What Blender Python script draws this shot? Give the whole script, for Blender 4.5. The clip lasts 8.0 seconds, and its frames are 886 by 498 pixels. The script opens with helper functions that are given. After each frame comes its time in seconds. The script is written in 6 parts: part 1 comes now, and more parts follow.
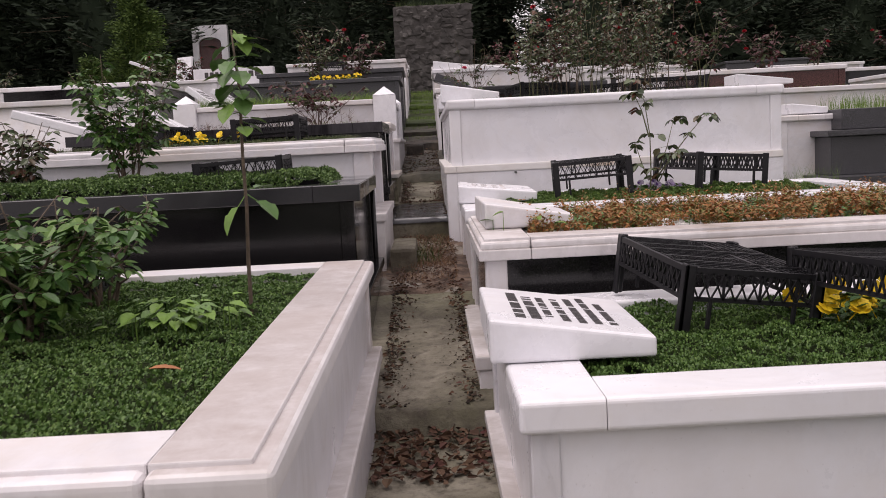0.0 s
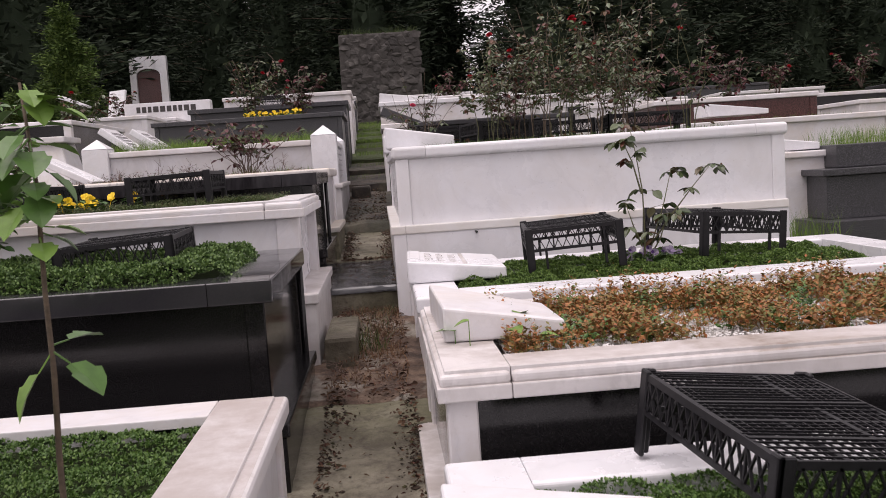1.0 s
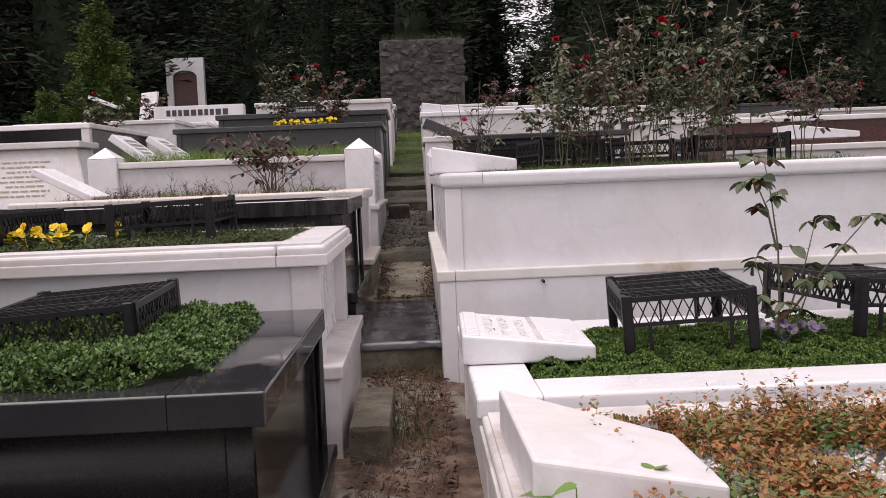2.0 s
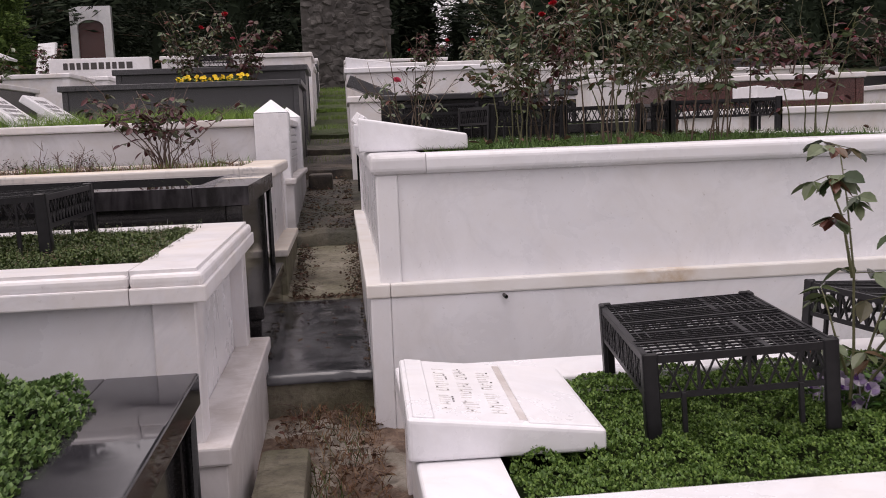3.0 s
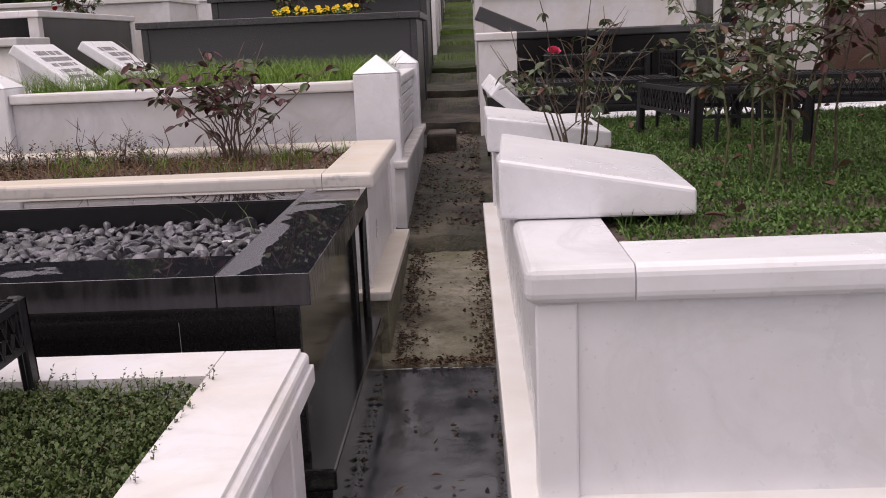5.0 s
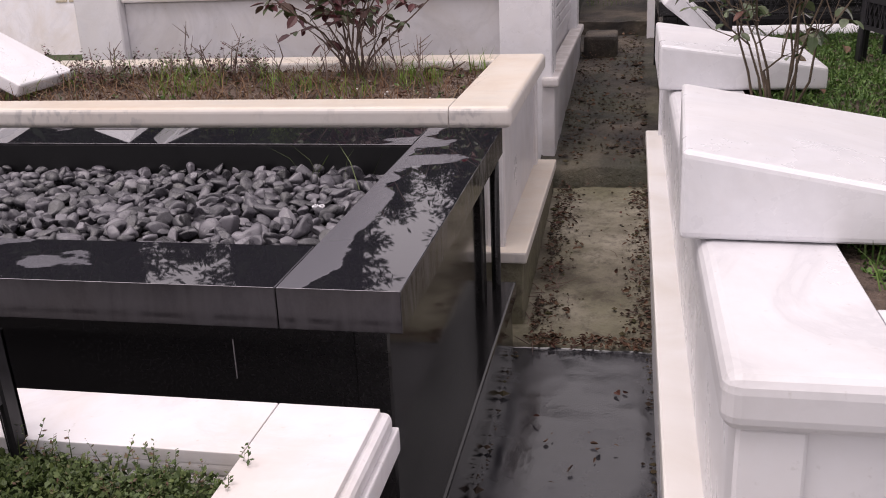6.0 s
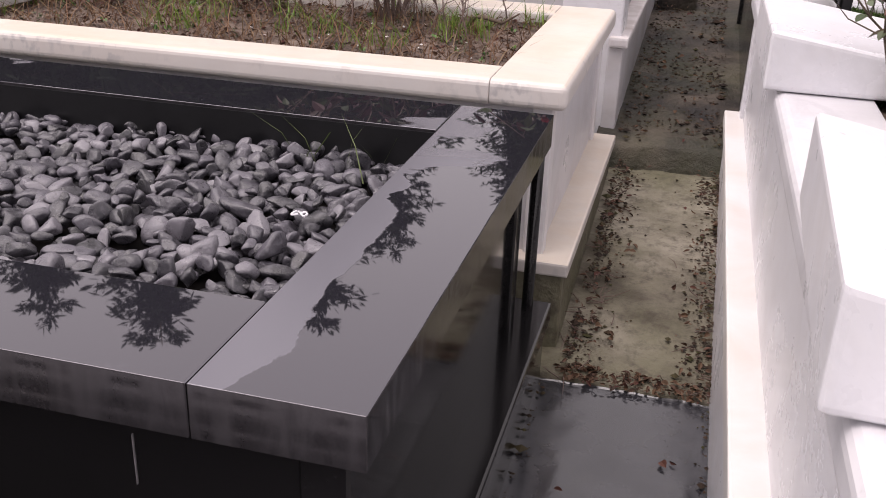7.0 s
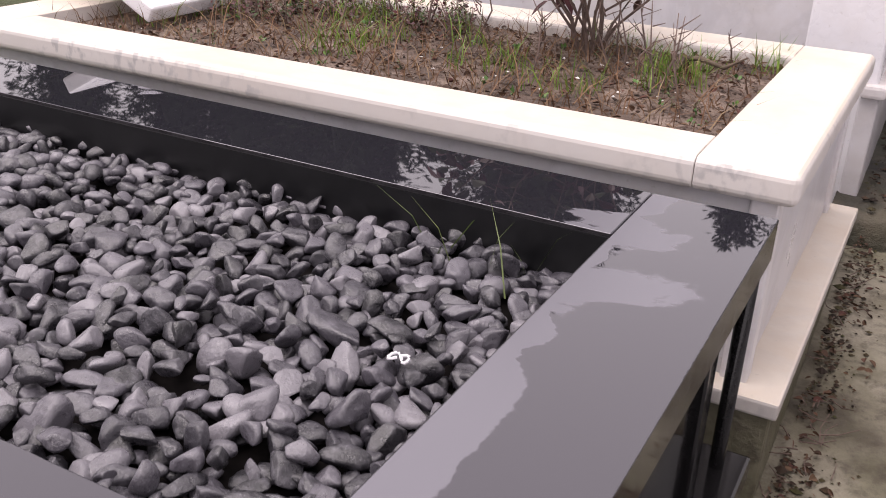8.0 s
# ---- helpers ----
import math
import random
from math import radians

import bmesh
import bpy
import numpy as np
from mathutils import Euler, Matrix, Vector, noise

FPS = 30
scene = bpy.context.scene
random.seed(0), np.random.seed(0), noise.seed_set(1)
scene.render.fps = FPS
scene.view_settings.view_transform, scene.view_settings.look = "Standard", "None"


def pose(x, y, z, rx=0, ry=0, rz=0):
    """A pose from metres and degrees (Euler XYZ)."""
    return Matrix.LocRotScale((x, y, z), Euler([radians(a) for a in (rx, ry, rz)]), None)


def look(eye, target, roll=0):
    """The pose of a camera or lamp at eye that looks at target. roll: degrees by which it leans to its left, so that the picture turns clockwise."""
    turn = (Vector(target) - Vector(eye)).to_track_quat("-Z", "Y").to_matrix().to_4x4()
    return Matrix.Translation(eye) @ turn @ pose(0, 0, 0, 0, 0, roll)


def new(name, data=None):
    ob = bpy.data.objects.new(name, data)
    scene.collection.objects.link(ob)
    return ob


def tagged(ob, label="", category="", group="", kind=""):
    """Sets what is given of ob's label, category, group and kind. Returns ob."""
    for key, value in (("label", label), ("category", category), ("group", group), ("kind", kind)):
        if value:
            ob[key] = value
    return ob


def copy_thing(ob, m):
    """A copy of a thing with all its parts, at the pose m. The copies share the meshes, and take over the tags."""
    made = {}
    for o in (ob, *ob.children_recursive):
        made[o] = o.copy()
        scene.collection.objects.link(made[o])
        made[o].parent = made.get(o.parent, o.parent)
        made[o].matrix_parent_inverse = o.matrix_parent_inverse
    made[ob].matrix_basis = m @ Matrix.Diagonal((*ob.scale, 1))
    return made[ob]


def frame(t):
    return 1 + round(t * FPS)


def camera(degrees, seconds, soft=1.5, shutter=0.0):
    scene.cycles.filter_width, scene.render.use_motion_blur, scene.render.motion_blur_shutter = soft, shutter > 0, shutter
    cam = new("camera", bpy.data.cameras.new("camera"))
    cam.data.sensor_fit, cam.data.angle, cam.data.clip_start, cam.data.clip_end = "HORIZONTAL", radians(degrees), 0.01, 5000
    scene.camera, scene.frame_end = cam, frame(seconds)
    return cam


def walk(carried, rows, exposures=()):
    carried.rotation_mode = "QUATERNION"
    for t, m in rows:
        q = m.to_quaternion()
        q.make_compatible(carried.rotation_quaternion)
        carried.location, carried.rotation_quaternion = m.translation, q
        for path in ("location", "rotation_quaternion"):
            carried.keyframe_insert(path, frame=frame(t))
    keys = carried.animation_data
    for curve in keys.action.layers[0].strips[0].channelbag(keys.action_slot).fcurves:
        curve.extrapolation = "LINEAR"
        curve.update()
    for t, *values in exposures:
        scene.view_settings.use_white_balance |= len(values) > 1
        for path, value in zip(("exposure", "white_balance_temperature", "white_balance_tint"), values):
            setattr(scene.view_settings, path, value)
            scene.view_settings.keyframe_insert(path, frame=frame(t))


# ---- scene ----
cam = camera(50.0, 8.0, soft=0.9, shutter=0.12)
PATH = [
    (0, (-0.002, -0.154, 1.208), (0.017, 1.834, 0.989), -2.9),
    (0.5, (0.022, 0.308, 1.282), (0.111, 2.297, 1.088), -2.8),
    (1, (0.055, 0.867, 1.361), (0.175, 2.856, 1.19), -3.9),
    (1.5, (0.029, 1.375, 1.399), (0.09, 3.368, 1.24), -2.7),
    (1.7, (0.009, 1.579, 1.434), (0.057, 3.573, 1.287), -2.3),
    (2.8, (0.071, 2.635, 1.517), (0.169, 4.622, 1.304), -2.3),
    (3, (0.036, 2.854, 1.555), (0.236, 4.828, 1.306), -2.2),
    (3.5, (0.042, 3.282, 1.601), (0.242, 5.249, 1.303), -2.0),
    (4, (0.077, 3.685, 1.773), (0.075, 5.671, 1.538), -2.8),
    (4.2, (0.069, 3.83, 1.767), (0.063, 5.811, 1.495), -2.8),
    (5.3, (0.04, 4.613, 1.9), (-0.111, 6.549, 1.423), -2.1),
    (5.5, (0.046, 4.744, 1.921), (-0.211, 6.661, 1.411), -2.7),
    (6, (0.026, 5.04, 1.908), (-0.354, 6.893, 1.256), -2.4),
    (6.5, (-0.02, 5.305, 1.94), (-0.444, 7.117, 1.208), -0.3),
    (7, (-0.044, 5.578, 1.918), (-0.495, 7.353, 1.115), 2.2),
    (7.5, (-0.046, 5.844, 1.95), (-0.753, 7.517, 1.111), 2.4),
    (8, (-0.134, 6.077, 1.927), (-0.979, 7.69, 1.099), 2.3),
]
walk(cam, [(t, look(eye, target, roll)) for t, eye, target, roll in PATH],
     exposures=[(t, e, 6750, 21) for t, e in ((0, 0.06), (1.5, 0.18), (3.0, 0.08), (4.0, 0.0), (5.5, 0.12), (6.0, 0.2), (7.0, 0.5), (7.5, 0.7), (8.0, 0.76))])

# ---- world and light: a bright overcast day ----
SUN_ELEV, SUN_ROT = 71.0, -120.0
world = bpy.data.worlds.new("overcast_sky")
scene.world = world
world.use_nodes = True
wn, wl = world.node_tree.nodes, world.node_tree.links
sky = wn.new("ShaderNodeTexSky")
sky.sky_type, sky.sun_disc = "NISHITA", False
sky.sun_elevation, sky.sun_rotation = radians(SUN_ELEV), radians(SUN_ROT)
sky.air_density, sky.dust_density, sky.ozone_density = 1.0, 4.0, 1.0
grey = wn.new("ShaderNodeHueSaturation")
grey.inputs["Saturation"].default_value = 0.12
wl.new(sky.outputs["Color"], grey.inputs["Color"])
dim = wn.new("ShaderNodeMix")
dim.data_type, dim.blend_type = "RGBA", "MULTIPLY"
dim.inputs["Factor"].default_value, dim.inputs["B"].default_value = 1.0, (0.06, 0.06, 0.06, 1)
wl.new(grey.outputs["Color"], dim.inputs["A"])
cloud = wn.new("ShaderNodeMix")
cloud.data_type = "RGBA"
cloud.inputs["Factor"].default_value, cloud.inputs["B"].default_value = 0.8, (1.0, 0.985, 1.01, 1)
wl.new(dim.outputs["Result"], cloud.inputs["A"])
wl.new(cloud.outputs["Result"], wn["Background"].inputs["Color"])
wn["Background"].inputs["Strength"].default_value = 1.0
sun = new("sun", bpy.data.lights.new("sun", "SUN"))
sun.data.energy, sun.data.angle, sun.data.color = 1.9, radians(50), (1.0, 0.97, 0.94)
az = radians(SUN_ROT)
to_sun = Vector((math.sin(az) * math.cos(radians(SUN_ELEV)), math.cos(az) * math.cos(radians(SUN_ELEV)), math.sin(radians(SUN_ELEV))))
sun.matrix_world = look(to_sun * 50, (0, 0, 0))


# ---- materials ----
def mat(name, build):
    m = bpy.data.materials.new(name)
    m.use_nodes = True
    build(m.node_tree.nodes, m.node_tree.links, m.node_tree.nodes["Principled BSDF"])
    return m


def noise_tex(n, l, scale, detail=4.0, rough=0.55, kind="Object", distortion=0.0):
    co = n.new("ShaderNodeTexCoord")
    t = n.new("ShaderNodeTexNoise")
    t.inputs["Scale"].default_value, t.inputs["Detail"].default_value = scale, detail
    t.inputs["Roughness"].default_value, t.inputs["Distortion"].default_value = rough, distortion
    l.new(co.outputs[kind], t.inputs["Vector"])
    return t.outputs["Fac"]


def ramp(n, l, fac, stops):
    r = n.new("ShaderNodeValToRGB")
    e = r.color_ramp.elements
    e[0].position, e[0].color = stops[0][0], (*stops[0][1], 1)
    e[1].position, e[1].color = stops[-1][0], (*stops[-1][1], 1)
    for p, c in stops[1:-1]:
        k = e.new(p)
        k.color = (*c, 1)
    l.new(fac, r.inputs["Fac"])
    return r.outputs["Color"]


def mix(n, l, fac, a, b, mode="MIX"):
    m = n.new("ShaderNodeMix")
    m.data_type, m.blend_type = "RGBA", mode
    for sock, v in ((m.inputs["Factor"], fac), (m.inputs["A"], a), (m.inputs["B"], b)):
        if hasattr(v, "links"):
            l.new(v, sock)
        else:
            sock.default_value = v if isinstance(v, float) else (*v, 1)
    return m.outputs["Result"]


def bump(n, l, p, height, strength, dist=0.01):
    b = n.new("ShaderNodeBump")
    b.inputs["Strength"].default_value, b.inputs["Distance"].default_value = strength, dist
    l.new(height, b.inputs["Height"])
    l.new(b.outputs["Normal"], p.inputs["Normal"])


def upward(n, l, lo=0.5, hi=0.8):
    """1 on faces that look up, 0 on upright ones."""
    geo = n.new("ShaderNodeNewGeometry")
    sep = n.new("ShaderNodeSeparateXYZ")
    l.new(geo.outputs["True Normal"], sep.inputs["Vector"])
    r = n.new("ShaderNodeMapRange")
    r.inputs["From Min"].default_value, r.inputs["From Max"].default_value = lo, hi
    l.new(sep.outputs["Z"], r.inputs["Value"])
    return r.outputs["Result"]


def times(n, l, a, b):
    m = n.new("ShaderNodeMath")
    m.operation = "MULTIPLY"
    l.new(a, m.inputs[0])
    l.new(b, m.inputs[1])
    return m.outputs[0]


def grey3(v):
    return (v, v, v)


def marble(name, base, stain, vein, amount, rough=0.32, drips=0.0, top=None):
    def build(n, l, p):
        soft_n = noise_tex(n, l, 3.0, 6, 0.6, distortion=0.6)
        vein_n = noise_tex(n, l, 2.4, 9, 0.6, distortion=1.2)
        stain_n = noise_tex(n, l, 2.2, 7, 0.66, distortion=0.3)
        speck = noise_tex(n, l, 60.0, 3, 0.6)
        c = mix(n, l, ramp(n, l, soft_n, [(0.35, grey3(0)), (0.7, grey3(0.5))]), base, tuple(v * 0.86 for v in base))
        c = mix(n, l, ramp(n, l, vein_n, [(0.44, grey3(0)), (0.5, grey3(vein)), (0.515, grey3(vein * 0.5)), (0.56, grey3(0))]), c, (0.30, 0.30, 0.33))
        c = mix(n, l, ramp(n, l, stain_n, [(0.46, grey3(0)), (0.68, grey3(amount))]), c, stain)
        blot = noise_tex(n, l, 7.5, 8, 0.7, distortion=0.8)
        c = mix(n, l, ramp(n, l, blot, [(0.44, grey3(0)), (0.62, grey3(amount * 0.7))]), c, tuple(0.5 * (u + w) for u, w in zip(base, stain)))
        c = mix(n, l, ramp(n, l, speck, [(0.66, grey3(0)), (0.8, grey3(0.35))]), c, (0.25, 0.22, 0.18))
        if top:
            k = ramp(n, l, noise_tex(n, l, 11.0, 9, 0.78, distortion=0.3), [(0.32, grey3(0.2)), (0.66, grey3(1.0))])
            c = mix(n, l, times(n, l, upward(n, l, 0.93, 0.99), k), c, top)
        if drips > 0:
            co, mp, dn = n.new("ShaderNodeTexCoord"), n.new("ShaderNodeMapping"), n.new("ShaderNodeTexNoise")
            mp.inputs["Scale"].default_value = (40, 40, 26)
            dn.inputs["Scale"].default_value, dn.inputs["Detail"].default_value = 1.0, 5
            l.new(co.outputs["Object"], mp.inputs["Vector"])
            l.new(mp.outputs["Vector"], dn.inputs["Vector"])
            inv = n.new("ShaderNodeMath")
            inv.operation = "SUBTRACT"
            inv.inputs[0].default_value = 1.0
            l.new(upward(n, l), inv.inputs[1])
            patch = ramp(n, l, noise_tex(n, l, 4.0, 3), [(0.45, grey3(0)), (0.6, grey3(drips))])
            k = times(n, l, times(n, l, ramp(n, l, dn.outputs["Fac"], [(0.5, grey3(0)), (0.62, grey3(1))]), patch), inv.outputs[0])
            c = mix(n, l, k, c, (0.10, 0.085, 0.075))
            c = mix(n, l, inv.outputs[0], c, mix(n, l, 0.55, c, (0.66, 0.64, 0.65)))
        l.new(c, p.inputs["Base Color"])
        l.new(ramp(n, l, stain_n, [(0.3, grey3(rough * 0.8)), (0.7, grey3(rough * 1.5))]), p.inputs["Roughness"])
        bump(n, l, p, speck, 0.06, 0.002)
    return mat(name, build)


MARBLE = marble("white_marble", (0.75, 0.73, 0.755), (0.52, 0.42, 0.30), 0.14, 0.4)
MARBLE_CLEAN = marble("clean_white_marble", (0.77, 0.765, 0.80), (0.60, 0.54, 0.47), 0.10, 0.24, 0.26)
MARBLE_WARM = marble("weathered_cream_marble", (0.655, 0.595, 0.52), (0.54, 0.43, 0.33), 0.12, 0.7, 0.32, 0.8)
MARBLE_WORN = marble("worn_pinkish_marble", (0.68, 0.64, 0.635), (0.24, 0.19, 0.155), 0.12, 1.0, 0.35, 0.35)
MARBLE_TRODDEN = marble("marble_with_brown_weathered_top", (0.70, 0.67, 0.67), (0.30, 0.25, 0.21), 0.12, 0.7, 0.35, 0.3, (0.42, 0.365, 0.345))
MARBLE_GREY = marble("grey_veined_marble", (0.64, 0.63, 0.66), (0.45, 0.40, 0.34), 0.2, 0.4)


def build_black(n, l, p):
    grain = noise_tex(n, l, 220.0, 2)
    wet = noise_tex(n, l, 2.6, 6, 0.55, distortion=0.4)
    c = ramp(n, l, grain, [(0.4, (0.013, 0.012, 0.0135)), (0.75, (0.019, 0.0175, 0.019))])
    co, sep = n.new("ShaderNodeTexCoord"), n.new("ShaderNodeSeparateXYZ")
    l.new(co.outputs["Object"], sep.inputs["Vector"])
    edge = n.new("ShaderNodeMath")
    edge.operation, edge.inputs[1].default_value = "MULTIPLY_ADD", 0.25
    l.new(wet, edge.inputs[0])
    l.new(sep.outputs["X"], edge.inputs[2])
    band = n.new("ShaderNodeMapRange")
    band.inputs["From Min"].default_value, band.inputs["From Max"].default_value = 1.029, 1.026
    l.new(edge.outputs[0], band.inputs["Value"])
    inner = n.new("ShaderNodeMath")
    inner.operation, inner.inputs[1].default_value = "GREATER_THAN", 0.868
    l.new(sep.outputs["X"], inner.inputs[0])
    side_dry = times(n, l, band.outputs["Result"], inner.outputs[0])
    spots = ramp(n, l, wet, [(0.56, grey3(0)), (0.572, grey3(1))])
    both = n.new("ShaderNodeMath")
    both.operation = "MAXIMUM"
    l.new(side_dry, both.inputs[0])
    l.new(spots, both.inputs[1])
    dull = times(n, l, both.outputs[0], upward(n, l))
    mp, run = n.new("ShaderNodeMapping"), n.new("ShaderNodeTexNoise")
    mp.inputs["Scale"].default_value = (30, 30, 7)
    run.inputs["Scale"].default_value, run.inputs["Detail"].default_value, run.inputs["Distortion"].default_value = 1.0, 8, 0.8
    l.new(co.outputs["Object"], mp.inputs["Vector"])
    l.new(mp.outputs["Vector"], run.inputs["Vector"])
    c = mix(n, l, ramp(n, l, run.outputs["Fac"], [(0.40, grey3(0)), (0.66, grey3(0.75))]), c, (0.036, 0.034, 0.037))
    streak = ramp(n, l, run.outputs["Fac"], [(0.40, grey3(0.07)), (0.66, grey3(0.22))])
    l.new(mix(n, l, dull, mix(n, l, upward(n, l), c, (0.016, 0.0155, 0.020)), (0.098, 0.096, 0.112)), p.inputs["Base Color"])
    l.new(mix(n, l, dull, mix(n, l, upward(n, l), streak, grey3(0.018)), grey3(0.26)), p.inputs["Roughness"])
    ior = n.new("ShaderNodeMapRange")
    ior.inputs["To Min"].default_value, ior.inputs["To Max"].default_value = 1.43, 1.95
    l.new(upward(n, l), ior.inputs["Value"])
    l.new(ior.outputs["Result"], p.inputs["IOR"])
    p.inputs["Specular Tint"].default_value = (0.97, 0.93, 1.0, 1)
    bump(n, l, p, noise_tex(n, l, 9.0, 2), 0.006, 0.003)


def build_granite(n, l, p):
    g = noise_tex(n, l, 130.0, 3, 0.7)
    big = noise_tex(n, l, 3.0, 5)
    c = ramp(n, l, g, [(0.32, grey3(0.015)), (0.5, (0.045, 0.044, 0.049)), (0.7, (0.12, 0.118, 0.13))])
    c = mix(n, l, ramp(n, l, big, [(0.4, grey3(0.0)), (0.7, grey3(0.45))]), c, (0.05, 0.05, 0.055))
    l.new(c, p.inputs["Base Color"])
    p.inputs["Roughness"].default_value = 0.35
    bump(n, l, p, g, 0.08, 0.002)


def build_red_granite(n, l, p):
    g = noise_tex(n, l, 90.0, 3, 0.7)
    l.new(ramp(n, l, g, [(0.35, (0.03, 0.012, 0.01)), (0.7, (0.14, 0.05, 0.045))]), p.inputs["Base Color"])
    p.inputs["Roughness"].default_value = 0.25


def build_concrete(n, l, p):
    a, b, c3 = noise_tex(n, l, 2.6, 7, 0.65), noise_tex(n, l, 28.0, 5, 0.7), noise_tex(n, l, 1.1, 5, 0.6)
    c = ramp(n, l, a, [(0.38, (0.075, 0.064, 0.044)), (0.52, (0.17, 0.152, 0.112)), (0.65, (0.28, 0.255, 0.20))])
    c = mix(n, l, ramp(n, l, c3, [(0.45, grey3(0)), (0.7, grey3(0.6))]), c, (0.105, 0.11, 0.042))
    c = mix(n, l, ramp(n, l, b, [(0.5, grey3(0)), (0.72, grey3(0.75))]), c, (0.05, 0.038, 0.028))
    c = mix(n, l, ramp(n, l, noise_tex(n, l, 9.0, 6, 0.7), [(0.55, grey3(0)), (0.68, grey3(0.7))]), c, (0.045, 0.034, 0.024))
    l.new(c, p.inputs["Base Color"])
    p.inputs["Roughness"].default_value = 0.75
    bump(n, l, p, b, 0.8, 0.01)


def build_slab(n, l, p):
    a, b = noise_tex(n, l, 4.0, 6, 0.6), noise_tex(n, l, 40.0, 4, 0.6)
    c = ramp(n, l, a, [(0.35, (0.02, 0.02, 0.024)), (0.7, (0.055, 0.055, 0.062))])
    c = mix(n, l, ramp(n, l, b, [(0.55, grey3(0)), (0.75, grey3(0.5))]), c, (0.03, 0.028, 0.025))
    l.new(c, p.inputs["Base Color"])
    l.new(ramp(n, l, a, [(0.4, grey3(0.10)), (0.6, grey3(0.26))]), p.inputs["Roughness"])
    p.inputs["IOR"].default_value = 1.66
    bump(n, l, p, b, 0.12, 0.003)


def build_soil(n, l, p):
    a, b = noise_tex(n, l, 7.0, 8, 0.7), noise_tex(n, l, 70.0, 4, 0.7)
    c = ramp(n, l, a, [(0.36, (0.050, 0.034, 0.027)), (0.52, (0.14, 0.098, 0.076)), (0.64, (0.27, 0.205, 0.165))])
    l.new(c, p.inputs["Base Color"])
    p.inputs["Roughness"].default_value = 0.9
    bump(n, l, p, b, 1.0, 0.02)


def build_ground(n, l, p):
    a, b = noise_tex(n, l, 0.6, 8, 0.7), noise_tex(n, l, 25.0, 5, 0.7)
    c = ramp(n, l, a, [(0.35, (0.05, 0.04, 0.025)), (0.5, (0.045, 0.065, 0.02)), (0.7, (0.06, 0.09, 0.025))])
    c = mix(n, l, ramp(n, l, b, [(0.45, grey3(0)), (0.7, grey3(0.5))]), c, (0.03, 0.025, 0.015))
    l.new(c, p.inputs["Base Color"])
    p.inputs["Roughness"].default_value = 0.9
    bump(n, l, p, b, 1.0, 0.03)


def build_stonework(n, l, p):
    a, b = noise_tex(n, l, 2.0, 7, 0.7), noise_tex(n, l, 30.0, 4, 0.7)
    info = n.new("ShaderNodeObjectInfo")
    c = ramp(n, l, a, [(0.3, (0.03, 0.026, 0.024)), (0.52, (0.055, 0.049, 0.045)), (0.7, (0.15, 0.138, 0.13))])
    c = mix(n, l, ramp(n, l, info.outputs["Random"], [(0.0, grey3(0.0)), (1.0, grey3(0.5))]), c, (0.04, 0.037, 0.036))
    l.new(c, p.inputs["Base Color"])
    p.inputs["Roughness"].default_value = 0.85
    bump(n, l, p, b, 0.6, 0.02)


def plain(name, color, rough, spread=0.25, scale=20.0, metal=0.0):
    def build(n, l, p):
        f = noise_tex(n, l, scale, 5, 0.6)
        l.new(ramp(n, l, f, [(0.3, tuple(v * (1 - spread) for v in color)), (0.7, tuple(min(1, v * (1 + spread)) for v in color))]), p.inputs["Base Color"])
        p.inputs["Roughness"].default_value, p.inputs["Metallic"].default_value = rough, metal
    return mat(name, build)


def leafy(name, colors, rough=0.5, through_light=0.12):
    """Leaves that differ from one to the next along a run of colours."""
    def build(n, l, p):
        geo = n.new("ShaderNodeNewGeometry")
        k = len(colors) - 1
        c = ramp(n, l, geo.outputs["Random Per Island"], [(i / k, col) for i, col in enumerate(colors)])
        f = noise_tex(n, l, 45.0, 3)
        c = mix(n, l, ramp(n, l, f, [(0.4, grey3(0)), (0.75, grey3(0.4))]), c, tuple(v * 0.55 for v in colors[0]))
        l.new(c, p.inputs["Base Color"])
        p.inputs["Roughness"].default_value = rough
        p.inputs["Transmission Weight"].default_value = 0.0
        p.inputs["Specular IOR Level"].default_value = 0.3
    return mat(name, build)


